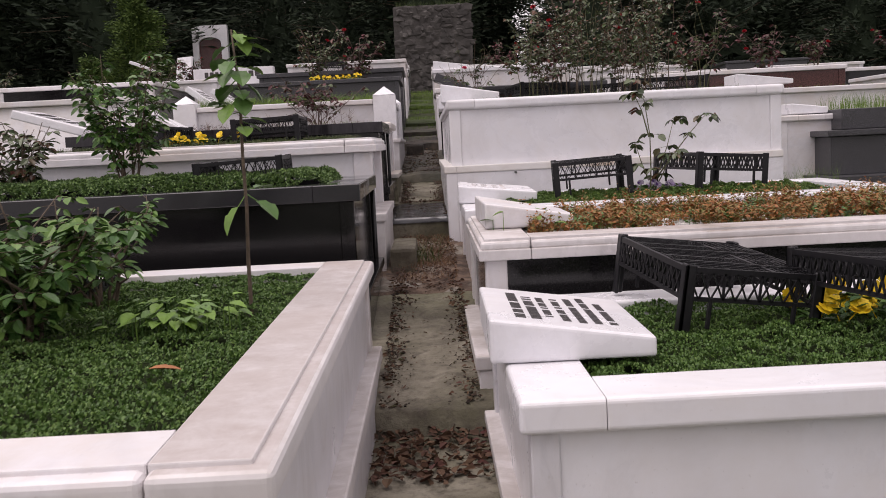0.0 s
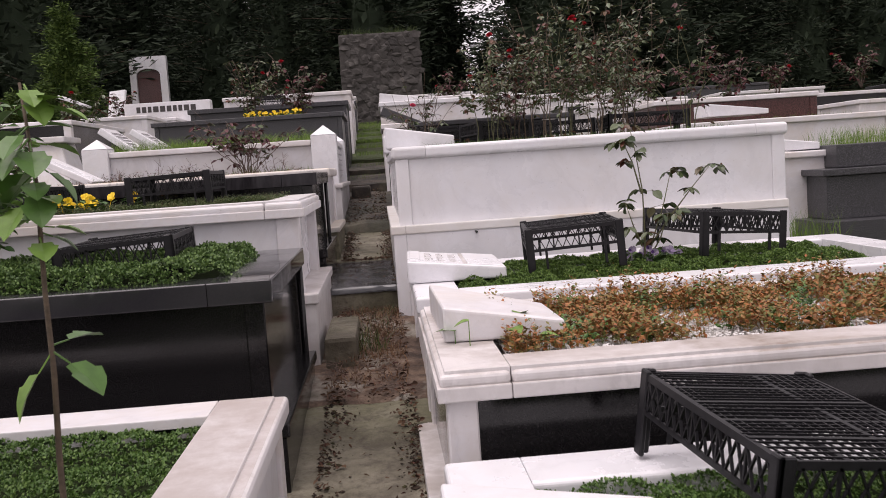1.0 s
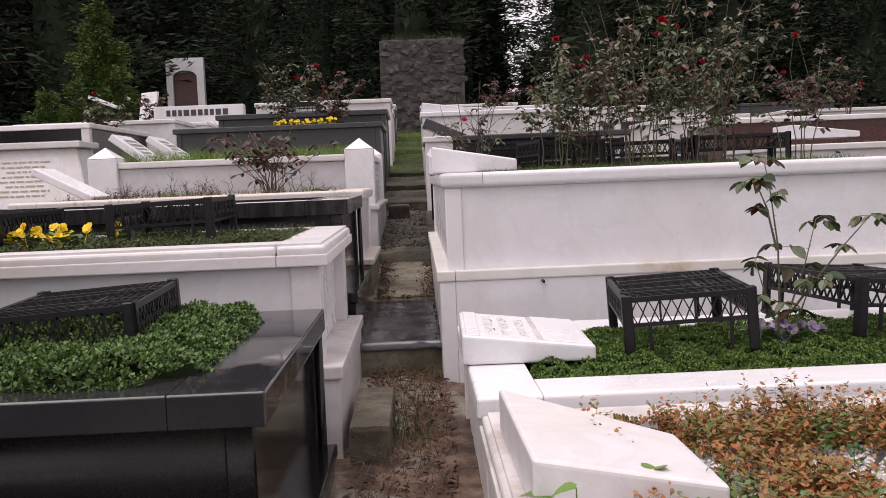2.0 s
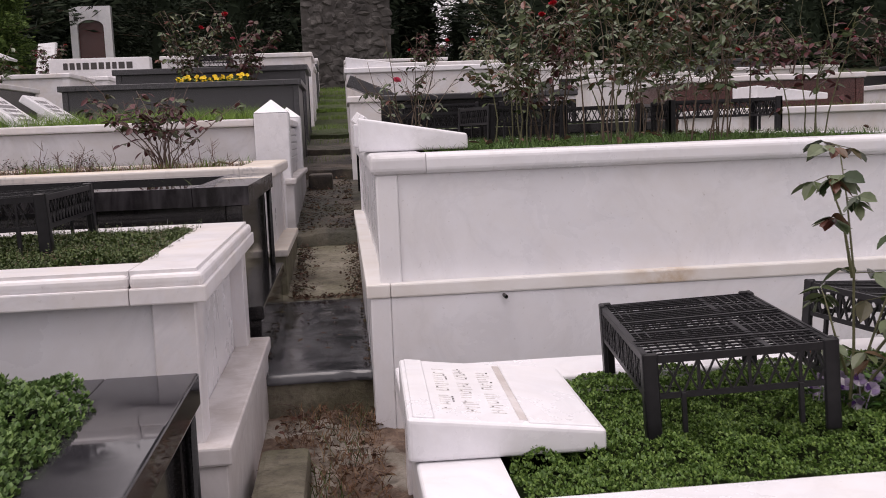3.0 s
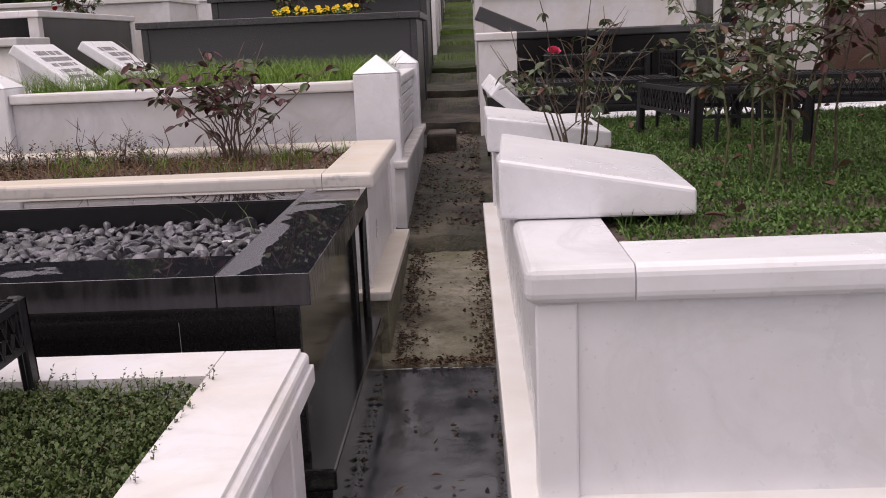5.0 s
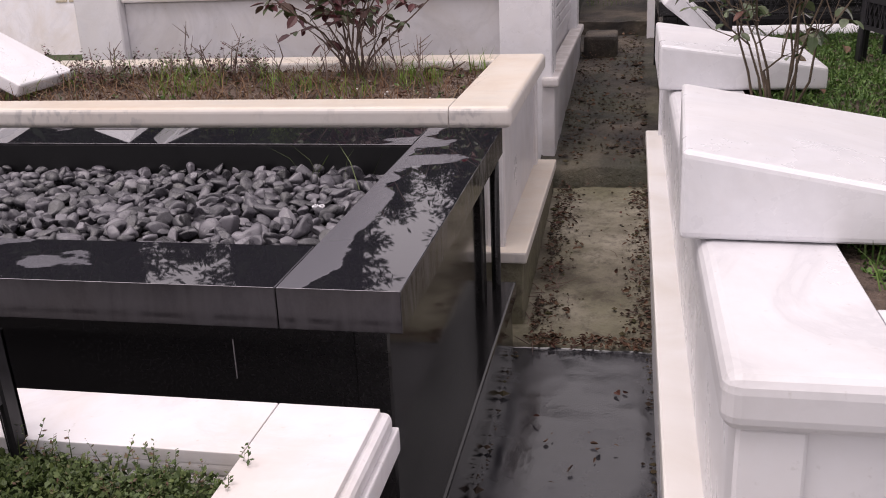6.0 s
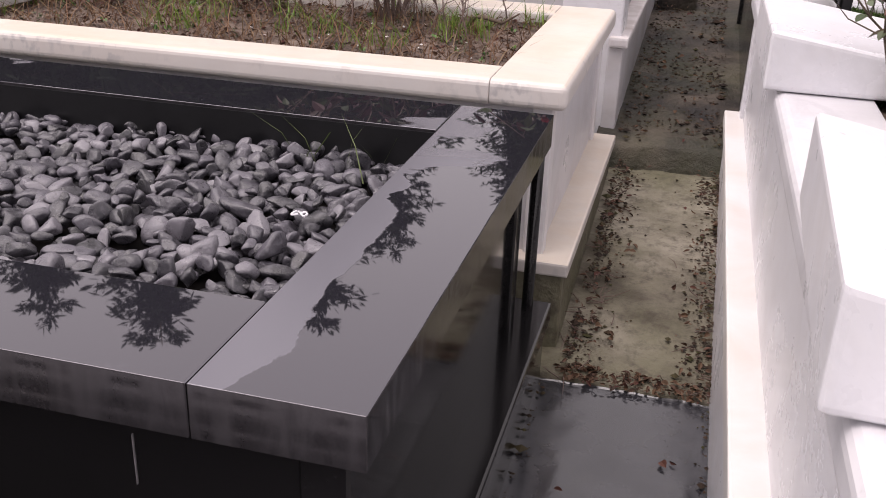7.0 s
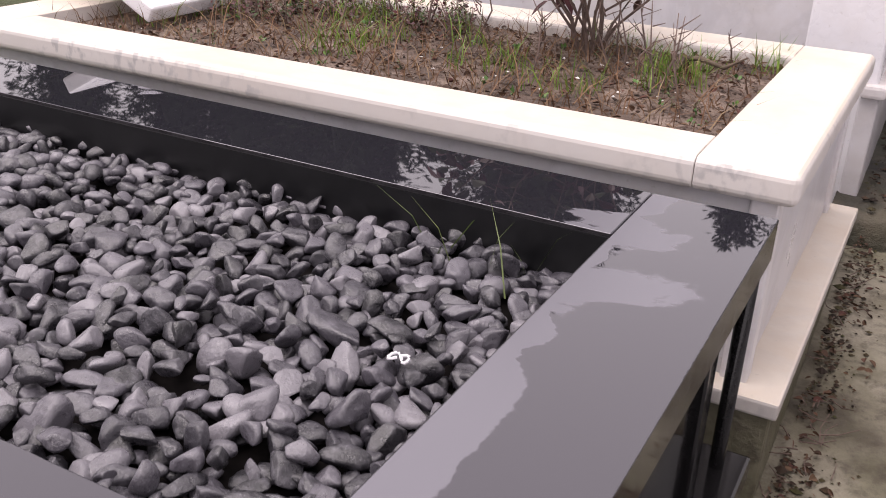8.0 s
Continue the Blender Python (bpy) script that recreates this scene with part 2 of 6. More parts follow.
def build_pebble(n, l, p):
    info = n.new("ShaderNodeObjectInfo")
    geo = n.new("ShaderNodeNewGeometry")
    add = n.new("ShaderNodeMath")
    add.operation = "ADD"
    l.new(info.outputs["Random"], add.inputs[0])
    l.new(geo.outputs["Random Per Island"], add.inputs[1])
    half = n.new("ShaderNodeMath")
    half.operation = "FRACT"
    l.new(add.outputs[0], half.inputs[0])

    def place_noise(scale, detail):
        t = n.new("ShaderNodeTexNoise")
        t.inputs["Scale"].default_value, t.inputs["Detail"].default_value, t.inputs["Roughness"].default_value = scale, detail, 0.68
        l.new(geo.outputs["Position"], t.inputs["Vector"])
        return t.outputs["Fac"]
    c = ramp(n, l, half.outputs[0], [(0, (0.010, 0.0095, 0.012)), (0.35, (0.031, 0.029, 0.037)), (0.75, (0.080, 0.074, 0.090)), (1, (0.18, 0.170, 0.19))])
    f = place_noise(55.0, 8)
    frost = place_noise(300.0, 4)
    c = mix(n, l, ramp(n, l, f, [(0.48, grey3(0)), (0.72, grey3(0.55))]), c, (0.17, 0.162, 0.186))
    c = mix(n, l, ramp(n, l, frost, [(0.58, grey3(0)), (0.70, grey3(0.5))]), c, (0.28, 0.27, 0.30))
    l.new(c, p.inputs["Base Color"])
    l.new(ramp(n, l, f, [(0.35, grey3(0.22)), (0.65, grey3(0.46))]), p.inputs["Roughness"])
    p.inputs["IOR"].default_value = 1.7
    bump(n, l, p, f, 0.8, 0.005)


BLACK_WET = mat("wet_black_granite", build_black)


def build_polished(n, l, p):
    grain, big = noise_tex(n, l, 220.0, 2), noise_tex(n, l, 2.0, 5)
    l.new(ramp(n, l, grain, [(0.4, (0.008, 0.0075, 0.008)), (0.75, (0.014, 0.013, 0.014))]), p.inputs["Base Color"])
    p.inputs["IOR"].default_value = 1.42
    l.new(ramp(n, l, big, [(0.35, grey3(0.08)), (0.7, grey3(0.18))]), p.inputs["Roughness"])


def build_satin(n, l, p):
    grain, big = noise_tex(n, l, 200.0, 2), noise_tex(n, l, 2.2, 6, 0.6)
    l.new(ramp(n, l, grain, [(0.4, (0.025, 0.024, 0.028)), (0.75, (0.030, 0.029, 0.033))]), p.inputs["Base Color"])
    l.new(ramp(n, l, big, [(0.44, grey3(0.035)), (0.54, grey3(0.2))]), p.inputs["Roughness"])
    p.inputs["IOR"].default_value = 1.6


BLACK = mat("polished_black_granite", build_polished)
# For sheets added to keep the pebble grave's inner faces dark.
INNER_DARK = plain("inner_face_darkening", (0.005, 0.005, 0.006), 0.35, 0.3, 60.0)
# Near-black and without sheen: paints the shade in the gaps between the pebbles.
GAP_SHADE_BED = plain("pebble_gap_shade_bed", (0.006, 0.005, 0.005), 1.0, 0.4, 90.0)
GAP_SHADE_BED.node_tree.nodes["Principled BSDF"].inputs["Specular IOR Level"].default_value = 0.05
BLACK_SATIN = mat("satin_black_granite", build_satin)
GRANITE = mat("grey_granite", build_granite)
RED_GRANITE = mat("red_granite", build_red_granite)
CONCRETE = mat("mossy_concrete", build_concrete)


def build_damp(n, l, p):
    a, b, c3 = noise_tex(n, l, 3.0, 7, 0.65), noise_tex(n, l, 34.0, 5, 0.7), noise_tex(n, l, 1.3, 5, 0.6)
    c = ramp(n, l, a, [(0.40, (0.010, 0.0075, 0.006)), (0.5, (0.034, 0.025, 0.018)), (0.62, (0.095, 0.075, 0.055))])
    c = mix(n, l, ramp(n, l, c3, [(0.45, grey3(0)), (0.7, grey3(0.6))]), c, (0.045, 0.055, 0.018))
    l.new(c, p.inputs["Base Color"])
    p.inputs["Roughness"].default_value = 0.6
    bump(n, l, p, b, 0.9, 0.012)


DAMP = mat("damp_dark_concrete", build_damp)


def build_littered(n, l, p):
    a, b, big = noise_tex(n, l, 8.0, 8, 0.7), noise_tex(n, l, 40.0, 5, 0.7), noise_tex(n, l, 3.4, 4, 0.55, distortion=0.3)
    c = ramp(n, l, a, [(0.38, (0.045, 0.028, 0.02)), (0.52, (0.12, 0.078, 0.055)), (0.64, (0.21, 0.15, 0.11))])
    slab = ramp(n, l, a, [(0.35, (0.15, 0.13, 0.10)), (0.65, (0.34, 0.31, 0.27))])
    c = mix(n, l, ramp(n, l, big, [(0.50, grey3(0)), (0.55, grey3(0.9))]), c, slab)
    l.new(c, p.inputs["Base Color"])
    p.inputs["Roughness"].default_value = 0.85
    bump(n, l, p, b, 0.9, 0.015)


LITTERED = mat("concrete_under_brown_litter", build_littered)
GRAVEL_BED = plain("pale_gravel_bed", (0.55, 0.53, 0.51), 0.8, 0.35, 90.0)
SLAB = mat("wet_dark_stone_slab", build_slab)
SOIL = mat("brown_soil", build_soil)
MOSS = plain("dark_green_moss_bed", (0.022, 0.032, 0.012), 0.95, 0.4, 40.0)
MOSS.node_tree.nodes["Principled BSDF"].inputs["Specular IOR Level"].default_value = 0.1
GROUND = mat("hillside_ground", build_ground)
STONEWORK = mat("rough_stonework", build_stonework)
PEBBLE = mat("black_river_pebble", build_pebble)
PLASTIC = plain("black_plastic", (0.010, 0.0095, 0.0115), 0.42, 0.3, 60.0)
PLASTIC.node_tree.nodes["Principled BSDF"].inputs["Specular IOR Level"].default_value = 0.32
BARK = plain("brown_bark", (0.09, 0.065, 0.045), 0.85, 0.4, 60.0)
TWIG = plain("dry_twig", (0.13, 0.09, 0.075), 0.85, 0.35, 60.0)
STEM = plain("green_rose_stem", (0.10, 0.10, 0.045), 0.6, 0.4, 60.0)
INK = plain("dark_engraving", (0.05, 0.045, 0.045), 0.6, 0.2, 90.0)
FADED = plain("faded_engraving", (0.55, 0.47, 0.36), 0.7, 0.2, 90.0)
GROOVE = plain("unpainted_engraving", (0.62, 0.60, 0.60), 0.7, 0.2, 90.0)
RED = leafy("red_petals", [(0.25, 0.006, 0.014), (0.40, 0.010, 0.022), (0.52, 0.02, 0.038)], 0.5)
PINK = leafy("pink_petals", [(0.55, 0.04, 0.12), (0.75, 0.12, 0.22)], 0.5)
YELLOW = leafy("yellow_petals", [(0.75, 0.48, 0.01), (0.85, 0.62, 0.03)], 0.5)
PURPLE = leafy("purple_petals", [(0.05, 0.015, 0.11), (0.12, 0.035, 0.22), (0.5, 0.46, 0.52), (0.75, 0.72, 0.75)], 0.5)
SEDUM = leafy("green_sedum_leaves", [(0.040, 0.080, 0.024), (0.088, 0.160, 0.042), (0.16, 0.245, 0.072)])
MOSSY = leafy("deep_green_mat_leaves", [(0.04, 0.085, 0.018), (0.075, 0.15, 0.032), (0.13, 0.21, 0.05)])
DULL = leafy("dull_green_mat_leaves", [(0.034, 0.055, 0.016), (0.064, 0.096, 0.027), (0.105, 0.138, 0.043)])
GRASS = leafy("fresh_green_grass", [(0.075, 0.150, 0.019), (0.135, 0.237, 0.031), (0.210, 0.312, 0.050)])
RUST = leafy("rust_red_sedum_leaves", [(0.30, 0.10, 0.035), (0.36, 0.15, 0.05), (0.20, 0.16, 0.05), (0.13, 0.17, 0.045)])
ROSE_LEAF = leafy("rose_leaves", [(0.028, 0.045, 0.02), (0.055, 0.085, 0.036), (0.095, 0.12, 0.06), (0.15, 0.18, 0.115), (0.10, 0.12, 0.055), (0.06, 0.085, 0.035), (0.15, 0.055, 0.042), (0.05, 0.07, 0.03)], 0.27)
DARK_LEAF = leafy("dark_red_rose_leaves", [(0.055, 0.018, 0.024), (0.105, 0.030, 0.034), (0.085, 0.028, 0.03), (0.045, 0.065, 0.026), (0.075, 0.11, 0.039)], 0.45)
BRIGHT_LEAF = leafy("bright_green_leaves", [(0.085, 0.170, 0.024), (0.15, 0.26, 0.045)], 0.45)
SHRUB_LEAF = leafy("glossy_shrub_leaves", [(0.034, 0.092, 0.020), (0.070, 0.150, 0.035), (0.14, 0.24, 0.058)], 0.35)
SHOOT = leafy("reddish_tipped_green_shoots", [(0.035, 0.06, 0.018), (0.065, 0.10, 0.028), (0.10, 0.14, 0.045), (0.12, 0.055, 0.045)])
FIR = leafy("dark_conifer_needles", [(0.012, 0.019, 0.012), (0.022, 0.034, 0.019), (0.034, 0.048, 0.026)], 0.95)
LIME_FIR = leafy("light_conifer_needles", [(0.028, 0.055, 0.011), (0.06, 0.105, 0.02), (0.11, 0.165, 0.034)], 0.8)
DEAD = leafy("fallen_brown_leaves", [(0.045, 0.026, 0.018), (0.095, 0.05, 0.03), (0.14, 0.085, 0.05), (0.08, 0.025, 0.022)], 0.7)
STRAW = leafy("dry_reddish_straw", [(0.13, 0.065, 0.035), (0.22, 0.13, 0.07), (0.09, 0.045, 0.028), (0.30, 0.22, 0.13)], 0.8)
CHIPS = leafy("white_marble_chips", [(0.62, 0.60, 0.58), (0.82, 0.80, 0.79)], 0.6)


# ---- builders ----
def origin_of(ob):
    v = Vector((0, 0, 0))
    while ob is not None:
        v = v + ob.location
        ob = ob.parent
    return v


def link_mesh(name, me, material, parent, label=""):
    ob = new(name, me)
    if not me.materials:
        me.materials.append(material)
    ob.parent = parent
    if label:
        tagged(ob, label)
    return ob


def part(name, bm, material, parent, label=""):
    """Links a bmesh, given in world places, as one mesh under a thing or a part."""
    if parent is not None:
        bmesh.ops.translate(bm, verts=bm.verts, vec=-origin_of(parent))
    me = bpy.data.meshes.new(name)
    bm.to_mesh(me)
    bm.free()
    return link_mesh(name, me, material, parent, label)


def thing(name, at, label, category, group="", kind=""):
    ob = new(name)
    ob.empty_display_size = 0.1
    ob.location = at
    return tagged(ob, label, category, group, kind)


def raw(name, verts, faces, material, parent=None, label="", smooth=False):
    me = bpy.data.meshes.new(name)
    off = np.array(origin_of(parent)) if parent is not None else np.zeros(3)
    me.from_pydata([tuple(v) for v in (np.asarray(verts) - off)], [], [tuple(int(i) for i in f) for f in faces])
    if smooth:
        me.polygons.foreach_set("use_smooth", [True] * len(me.polygons))
    me.update()
    return link_mesh(name, me, material, parent, label)


def box(x0, x1, y0, y1, z0, z1, bev=0.004, seg=1, bm=None):
    x0, x1 = min(x0, x1), max(x0, x1)
    own = bmesh.new()
    bmesh.ops.create_cube(own, size=1.0, matrix=Matrix.Translation(((x0 + x1) / 2, (y0 + y1) / 2, (z0 + z1) / 2)) @ Matrix.Diagonal((x1 - x0, y1 - y0, z1 - z0, 1)))
    if bev > 0:
        bmesh.ops.bevel(own, geom=own.edges[:], offset=bev, segments=seg, profile=0.6, affect="EDGES")
    if bm is None:
        return own
    me = bpy.data.meshes.new("piece")
    own.to_mesh(me)
    own.free()
    bm.from_mesh(me)
    bpy.data.meshes.remove(me)
    return bm


def jointed_slab(x0, x1, y0, y1, z0, z1, bev, joints):
    """A slab with rounded outer edges and tight edges on the planes x = joints, where it meets its neighbours."""
    bm = box(x0, x1, y0, y1, z0, z1, 0)

    def tight(e):
        return any(all(abs(v.co.x - j) < 1e-4 for v in e.verts) for j in joints)
    bmesh.ops.bevel(bm, geom=[e for e in bm.edges if not tight(e)], offset=bev, segments=4, profile=0.5, affect="EDGES")
    bmesh.ops.bevel(bm, geom=[e for e in bm.edges if tight(e)], offset=0.0015, segments=1, affect="EDGES")
    return bm


def tube(points, radii, sides=6):
    """Verts and faces of a tapered tube along points."""
    pts = [Vector(p) for p in points]
    verts, faces = [], []
    for i, p in enumerate(pts):
        d = (pts[min(i + 1, len(pts) - 1)] - pts[max(i - 1, 0)]).normalized()
        a = d.orthogonal().normalized()
        b = d.cross(a)
        for k in range(sides):
            t = 2 * math.pi * k / sides
            verts.append(p + (a * math.cos(t) + b * math.sin(t)) * radii[i])
    for i in range(len(pts) - 1):
        for k in range(sides):
            k2 = (k + 1) % sides
            faces.append((i * sides + k, i * sides + k2, (i + 1) * sides + k2, (i + 1) * sides + k))
    faces.append(tuple(range((len(pts) - 1) * sides, len(pts) * sides)))
    return verts, faces


class Heap:
    """Verts and faces gathered from many small pieces into one mesh."""

    def __init__(self):
        self.v, self.f, self.n = [], [], 0

    def add(self, verts, faces):
        self.v.extend(tuple(p) for p in verts)
        self.f.extend(tuple(i + self.n for i in f) for f in faces)
        self.n += len(verts)


def leaf_blades(rng, base, direction, up, length, width, fold=0.25):
    """Rhombic leaves, each folded along its rib. All arrays: one row a leaf."""
    d = direction / np.linalg.norm(direction, axis=1, keepdims=True)
    side = np.cross(d, up)
    side /= np.linalg.norm(side, axis=1, keepdims=True) + 1e-9
    nrm = np.cross(side, d)
    L, W = length[:, None], width[:, None]
    rows = []
    for u, w in ((0.0, 0.0), (0.18, 0.72), (0.45, 1.0), (0.75, 0.7), (1.0, 0.0)):
        c = base + d * L * u - nrm * L * 0.16 * u * u
        if w == 0:
            rows.append(c)
        else:
            rows.append(c + side * W * w + nrm * W * fold * w)
            rows.append(c - side * W * w + nrm * W * fold * w)
    k = len(base)
    v = np.stack(rows, axis=1).reshape(-1, 3)
    i = np.arange(k)[:, None] * 8
    f = np.concatenate([i + np.array([[0, 1, 3, 5, 7]]), i + np.array([[0, 7, 6, 4, 2]])])
    return v, f.tolist()


def carpet(name, label, category, x0, x1, y0, y1, z, n, leaf, height, material, seed, per=6, gap=-9.0, rounding=0.0, lift=0.0, ragged=0.03, upright=0.5, lump=6.0):
    """A low mat of plants: many rosettes of small leaves over a stretch of a bed."""
    rng = np.random.default_rng(seed)
    x0, x1 = min(x0, x1), max(x0, x1)
    px, py = rng.uniform(x0, x1, n), rng.uniform(y0, y1, n)
    ex = np.minimum(px - x0, x1 - px)
    ey = np.minimum(py - y0, y1 - py)
    wob = np.array([noise.noise((a * 9, b * 9, seed)) for a, b in zip(px, py)])
    keep = np.minimum(ex, ey) > ragged * (0.5 + wob)
    if rounding > 0:
        keep &= ~((ex < rounding) & (ey < rounding) & ((rounding - ex) ** 2 + (rounding - ey) ** 2 > rounding ** 2))
    px, py, wob, ex, ey = px[keep], py[keep], wob[keep], ex[keep], ey[keep]
    lumps = np.array([noise.noise((a * lump, b * lump, seed + 7)) for a, b in zip(px, py)])
    some = lumps + 0.4 * wob > gap
    px, py, wob, ex, ey, lumps = px[some], py[some], wob[some], ex[some], ey[some], lumps[some]
    dome = 1 - np.clip(1 - np.minimum(ex, ey) / 0.12, 0, 1) ** 2
    pz = z + lift * dome + height * (0.35 + 0.5 * lumps + 0.25 * wob) * (0.3 + 0.7 * dome)
    k = len(px)
    base = np.repeat(np.stack([px, py, pz], 1), per, 0)
    ang = rng.uniform(0, 2 * np.pi, k * per)
    tilt = rng.uniform(-0.2, 1.2, k * per) * upright + 0.25
    d = np.stack([np.cos(ang) * np.cos(tilt), np.sin(ang) * np.cos(tilt), np.sin(tilt)], 1)
    base = base + rng.normal(0, leaf * 0.25, base.shape) + np.array([0, 0, -leaf * 0.2])
    ln = leaf * rng.uniform(0.6, 1.3, k * per)
    side = np.cross(d, np.tile([[0, 0, 1.0]], (k * per, 1)) + rng.normal(0, 0.25, (k * per, 3)))
    side /= np.linalg.norm(side, axis=1, keepdims=True) + 1e-9
    L, W = ln[:, None], ln[:, None] * 0.32
    v = np.stack([base, base + d * L * 0.6 + side * W, base + d * L, base + d * L * 0.6 - side * W], 1).reshape(-1, 3)
    f = np.arange(k * per)[:, None] * 4 + np.arange(4)[None]
    return tagged(raw(name, v, f, material), label, category, kind="stuff")


def sprigs(name, label, x0, x1, y0, y1, z, n, h, leaf, material, seed, gap=-9.0, per=14, back=0.0):
    """Short upright shoots, each with small leaves up its stem."""
    rng = np.random.default_rng(seed)
    px, py = rng.uniform(x0, x1, n), rng.uniform(y0, y1, n)
    w = np.array([noise.noise((a * 5, b * 5, seed)) for a, b in zip(px, py)])
    px, py, w = px[w > gap], py[w > gap], w[w > gap]
    k = len(px)
    hh = h * rng.uniform(0.45, 1.0, k) * (0.75 + 0.5 * np.clip(w - gap, 0, 0.6)) * (1 + back * np.clip((py - y0) / (y1 - y0), 0, 1) * rng.uniform(0, 1.3, k))
    lean = rng.normal(0, 0.22, (k, 2))
    t = np.tile((np.arange(per) + 0.5) / per, k)
    idx = np.repeat(np.arange(k), per)
    t = np.clip(t + rng.normal(0, 0.04, len(t)), 0.03, 1)
    base = np.stack([px[idx] + lean[idx, 0] * hh[idx] * t, py[idx] + lean[idx, 1] * hh[idx] * t, z + hh[idx] * t], 1)
    a = rng.uniform(0, 6.28, len(t))
    d = np.stack([np.cos(a), np.sin(a), rng.uniform(-0.1, 0.9, len(t))], 1)
    d /= np.linalg.norm(d, axis=1, keepdims=True)
    side = np.cross(d, np.tile([[0, 0, 1.0]], (len(t), 1)) + rng.normal(0, 0.3, d.shape))
    side /= np.linalg.norm(side, axis=1, keepdims=True) + 1e-9
    L = (leaf * rng.uniform(0.6, 1.25, len(t)) * (1.15 - 0.5 * t))[:, None]
    W = L * 0.28
    v = np.stack([base, base + d * L * 0.55 + side * W, base + d * L, base + d * L * 0.55 - side * W], 1).reshape(-1, 3)
    f = (np.arange(len(t))[:, None] * 4 + np.arange(4)[None]).tolist()
    foot = np.stack([px, py, np.full(k, z)], 1)
    tip = np.stack([px + lean[:, 0] * hh, py + lean[:, 1] * hh, z + hh], 1)
    o = np.tile([[0.0011, 0, 0]], (k, 1))
    n0 = len(v)
    v = np.concatenate([v, np.stack([foot - o, foot + o, tip], 1).reshape(-1, 3)])
    f += (n0 + np.arange(k)[:, None] * 3 + np.arange(3)[None]).tolist()
    return tagged(raw(name, v, f, material), label, "ground cover", kind="stuff")


def needles(rng, base, direction, length, width):
    """Slender four-cornered blades, for conifers."""
    d = direction / np.linalg.norm(direction, axis=1, keepdims=True)
    side = np.cross(d, rng.normal(0, 1, d.shape))
    side /= np.linalg.norm(side, axis=1, keepdims=True) + 1e-9
    L, W = length[:, None], width[:, None]
    v = np.stack([base, base + d * L * 0.55 + side * W, base + d * L, base + d * L * 0.55 - side * W], 1).reshape(-1, 3)
    return v, np.arange(len(base))[:, None] * 4 + np.arange(4)[None]


def grass_patch(name, label, x0, x1, y0, y1, z, n, h, material, seed, bunch=0.0, lean=0.35):
    rng = np.random.default_rng(seed)
    px, py = rng.uniform(x0, x1, n), rng.uniform(y0, y1, n)
    if bunch > 0:
        w = np.array([noise.noise((a * 5, b * 5, seed)) for a, b in zip(px, py)])
        px, py = px[w > bunch], py[w > bunch]
    k = len(px)
    ang = rng.uniform(0, 2 * np.pi, k)
    hh = h * rng.uniform(0.4, 1.25, k)
    base = np.stack([px, py, np.full(k, z)], 1)
    sd = np.stack([np.cos(ang), np.sin(ang), np.zeros(k)], 1) * 0.0015
    bend = np.stack([np.sin(ang + rng.normal(0, 0.8, k)), np.cos(ang), np.zeros(k)], 1) * (hh * lean * rng.uniform(0.2, 1.3, k))[:, None]
    mid = base + bend * 0.35 + np.stack([np.zeros(k), np.zeros(k), hh * 0.6], 1)
    tip = base + bend + np.stack([np.zeros(k), np.zeros(k), hh], 1)
    v = np.stack([base - sd, base + sd, mid + sd * 0.8, tip, mid - sd * 0.8], 1).reshape(-1, 3)
    f = [tuple(int(5 * i + q) for q in idx) for i in range(k) for idx in ((0, 1, 2, 4), (4, 2, 3))]
    return tagged(raw(name, v, f, material), label, "grass", kind="stuff")


def petals(heap, rng, at, size, rings=((4, 0.12), (5, 0.38), (5, 0.68), (5, 0.95)), facing=(0, 0, 1)):
    """A bloom of cupped petals."""
    face = Vector(facing).normalized()
    q = Vector((0, 0, 1)).rotation_difference(face)
    for count, open_ in rings:
        for k in range(count):
            a = 2 * math.pi * (k + rng.random()) / count
            out = Vector((math.cos(a), math.sin(a), 0))
            sd = Vector((-math.sin(a), math.cos(a), 0))
            r, h = size * 0.5 * math.sin(open_), size * 0.5 * math.cos(open_)
            w = size * 0.28
            pts = [Vector((0, 0, 0)), out * r * 0.6 + sd * w + Vector((0, 0, h * 0.7)), out * r + sd * w * 0.6 + Vector((0, 0, h)),
                   out * r - sd * w * 0.6 + Vector((0, 0, h)), out * r * 0.6 - sd * w + Vector((0, 0, h * 0.7))]
            heap.add([Vector(at) + q @ p for p in pts], [(0, 1, 2, 3, 4)])


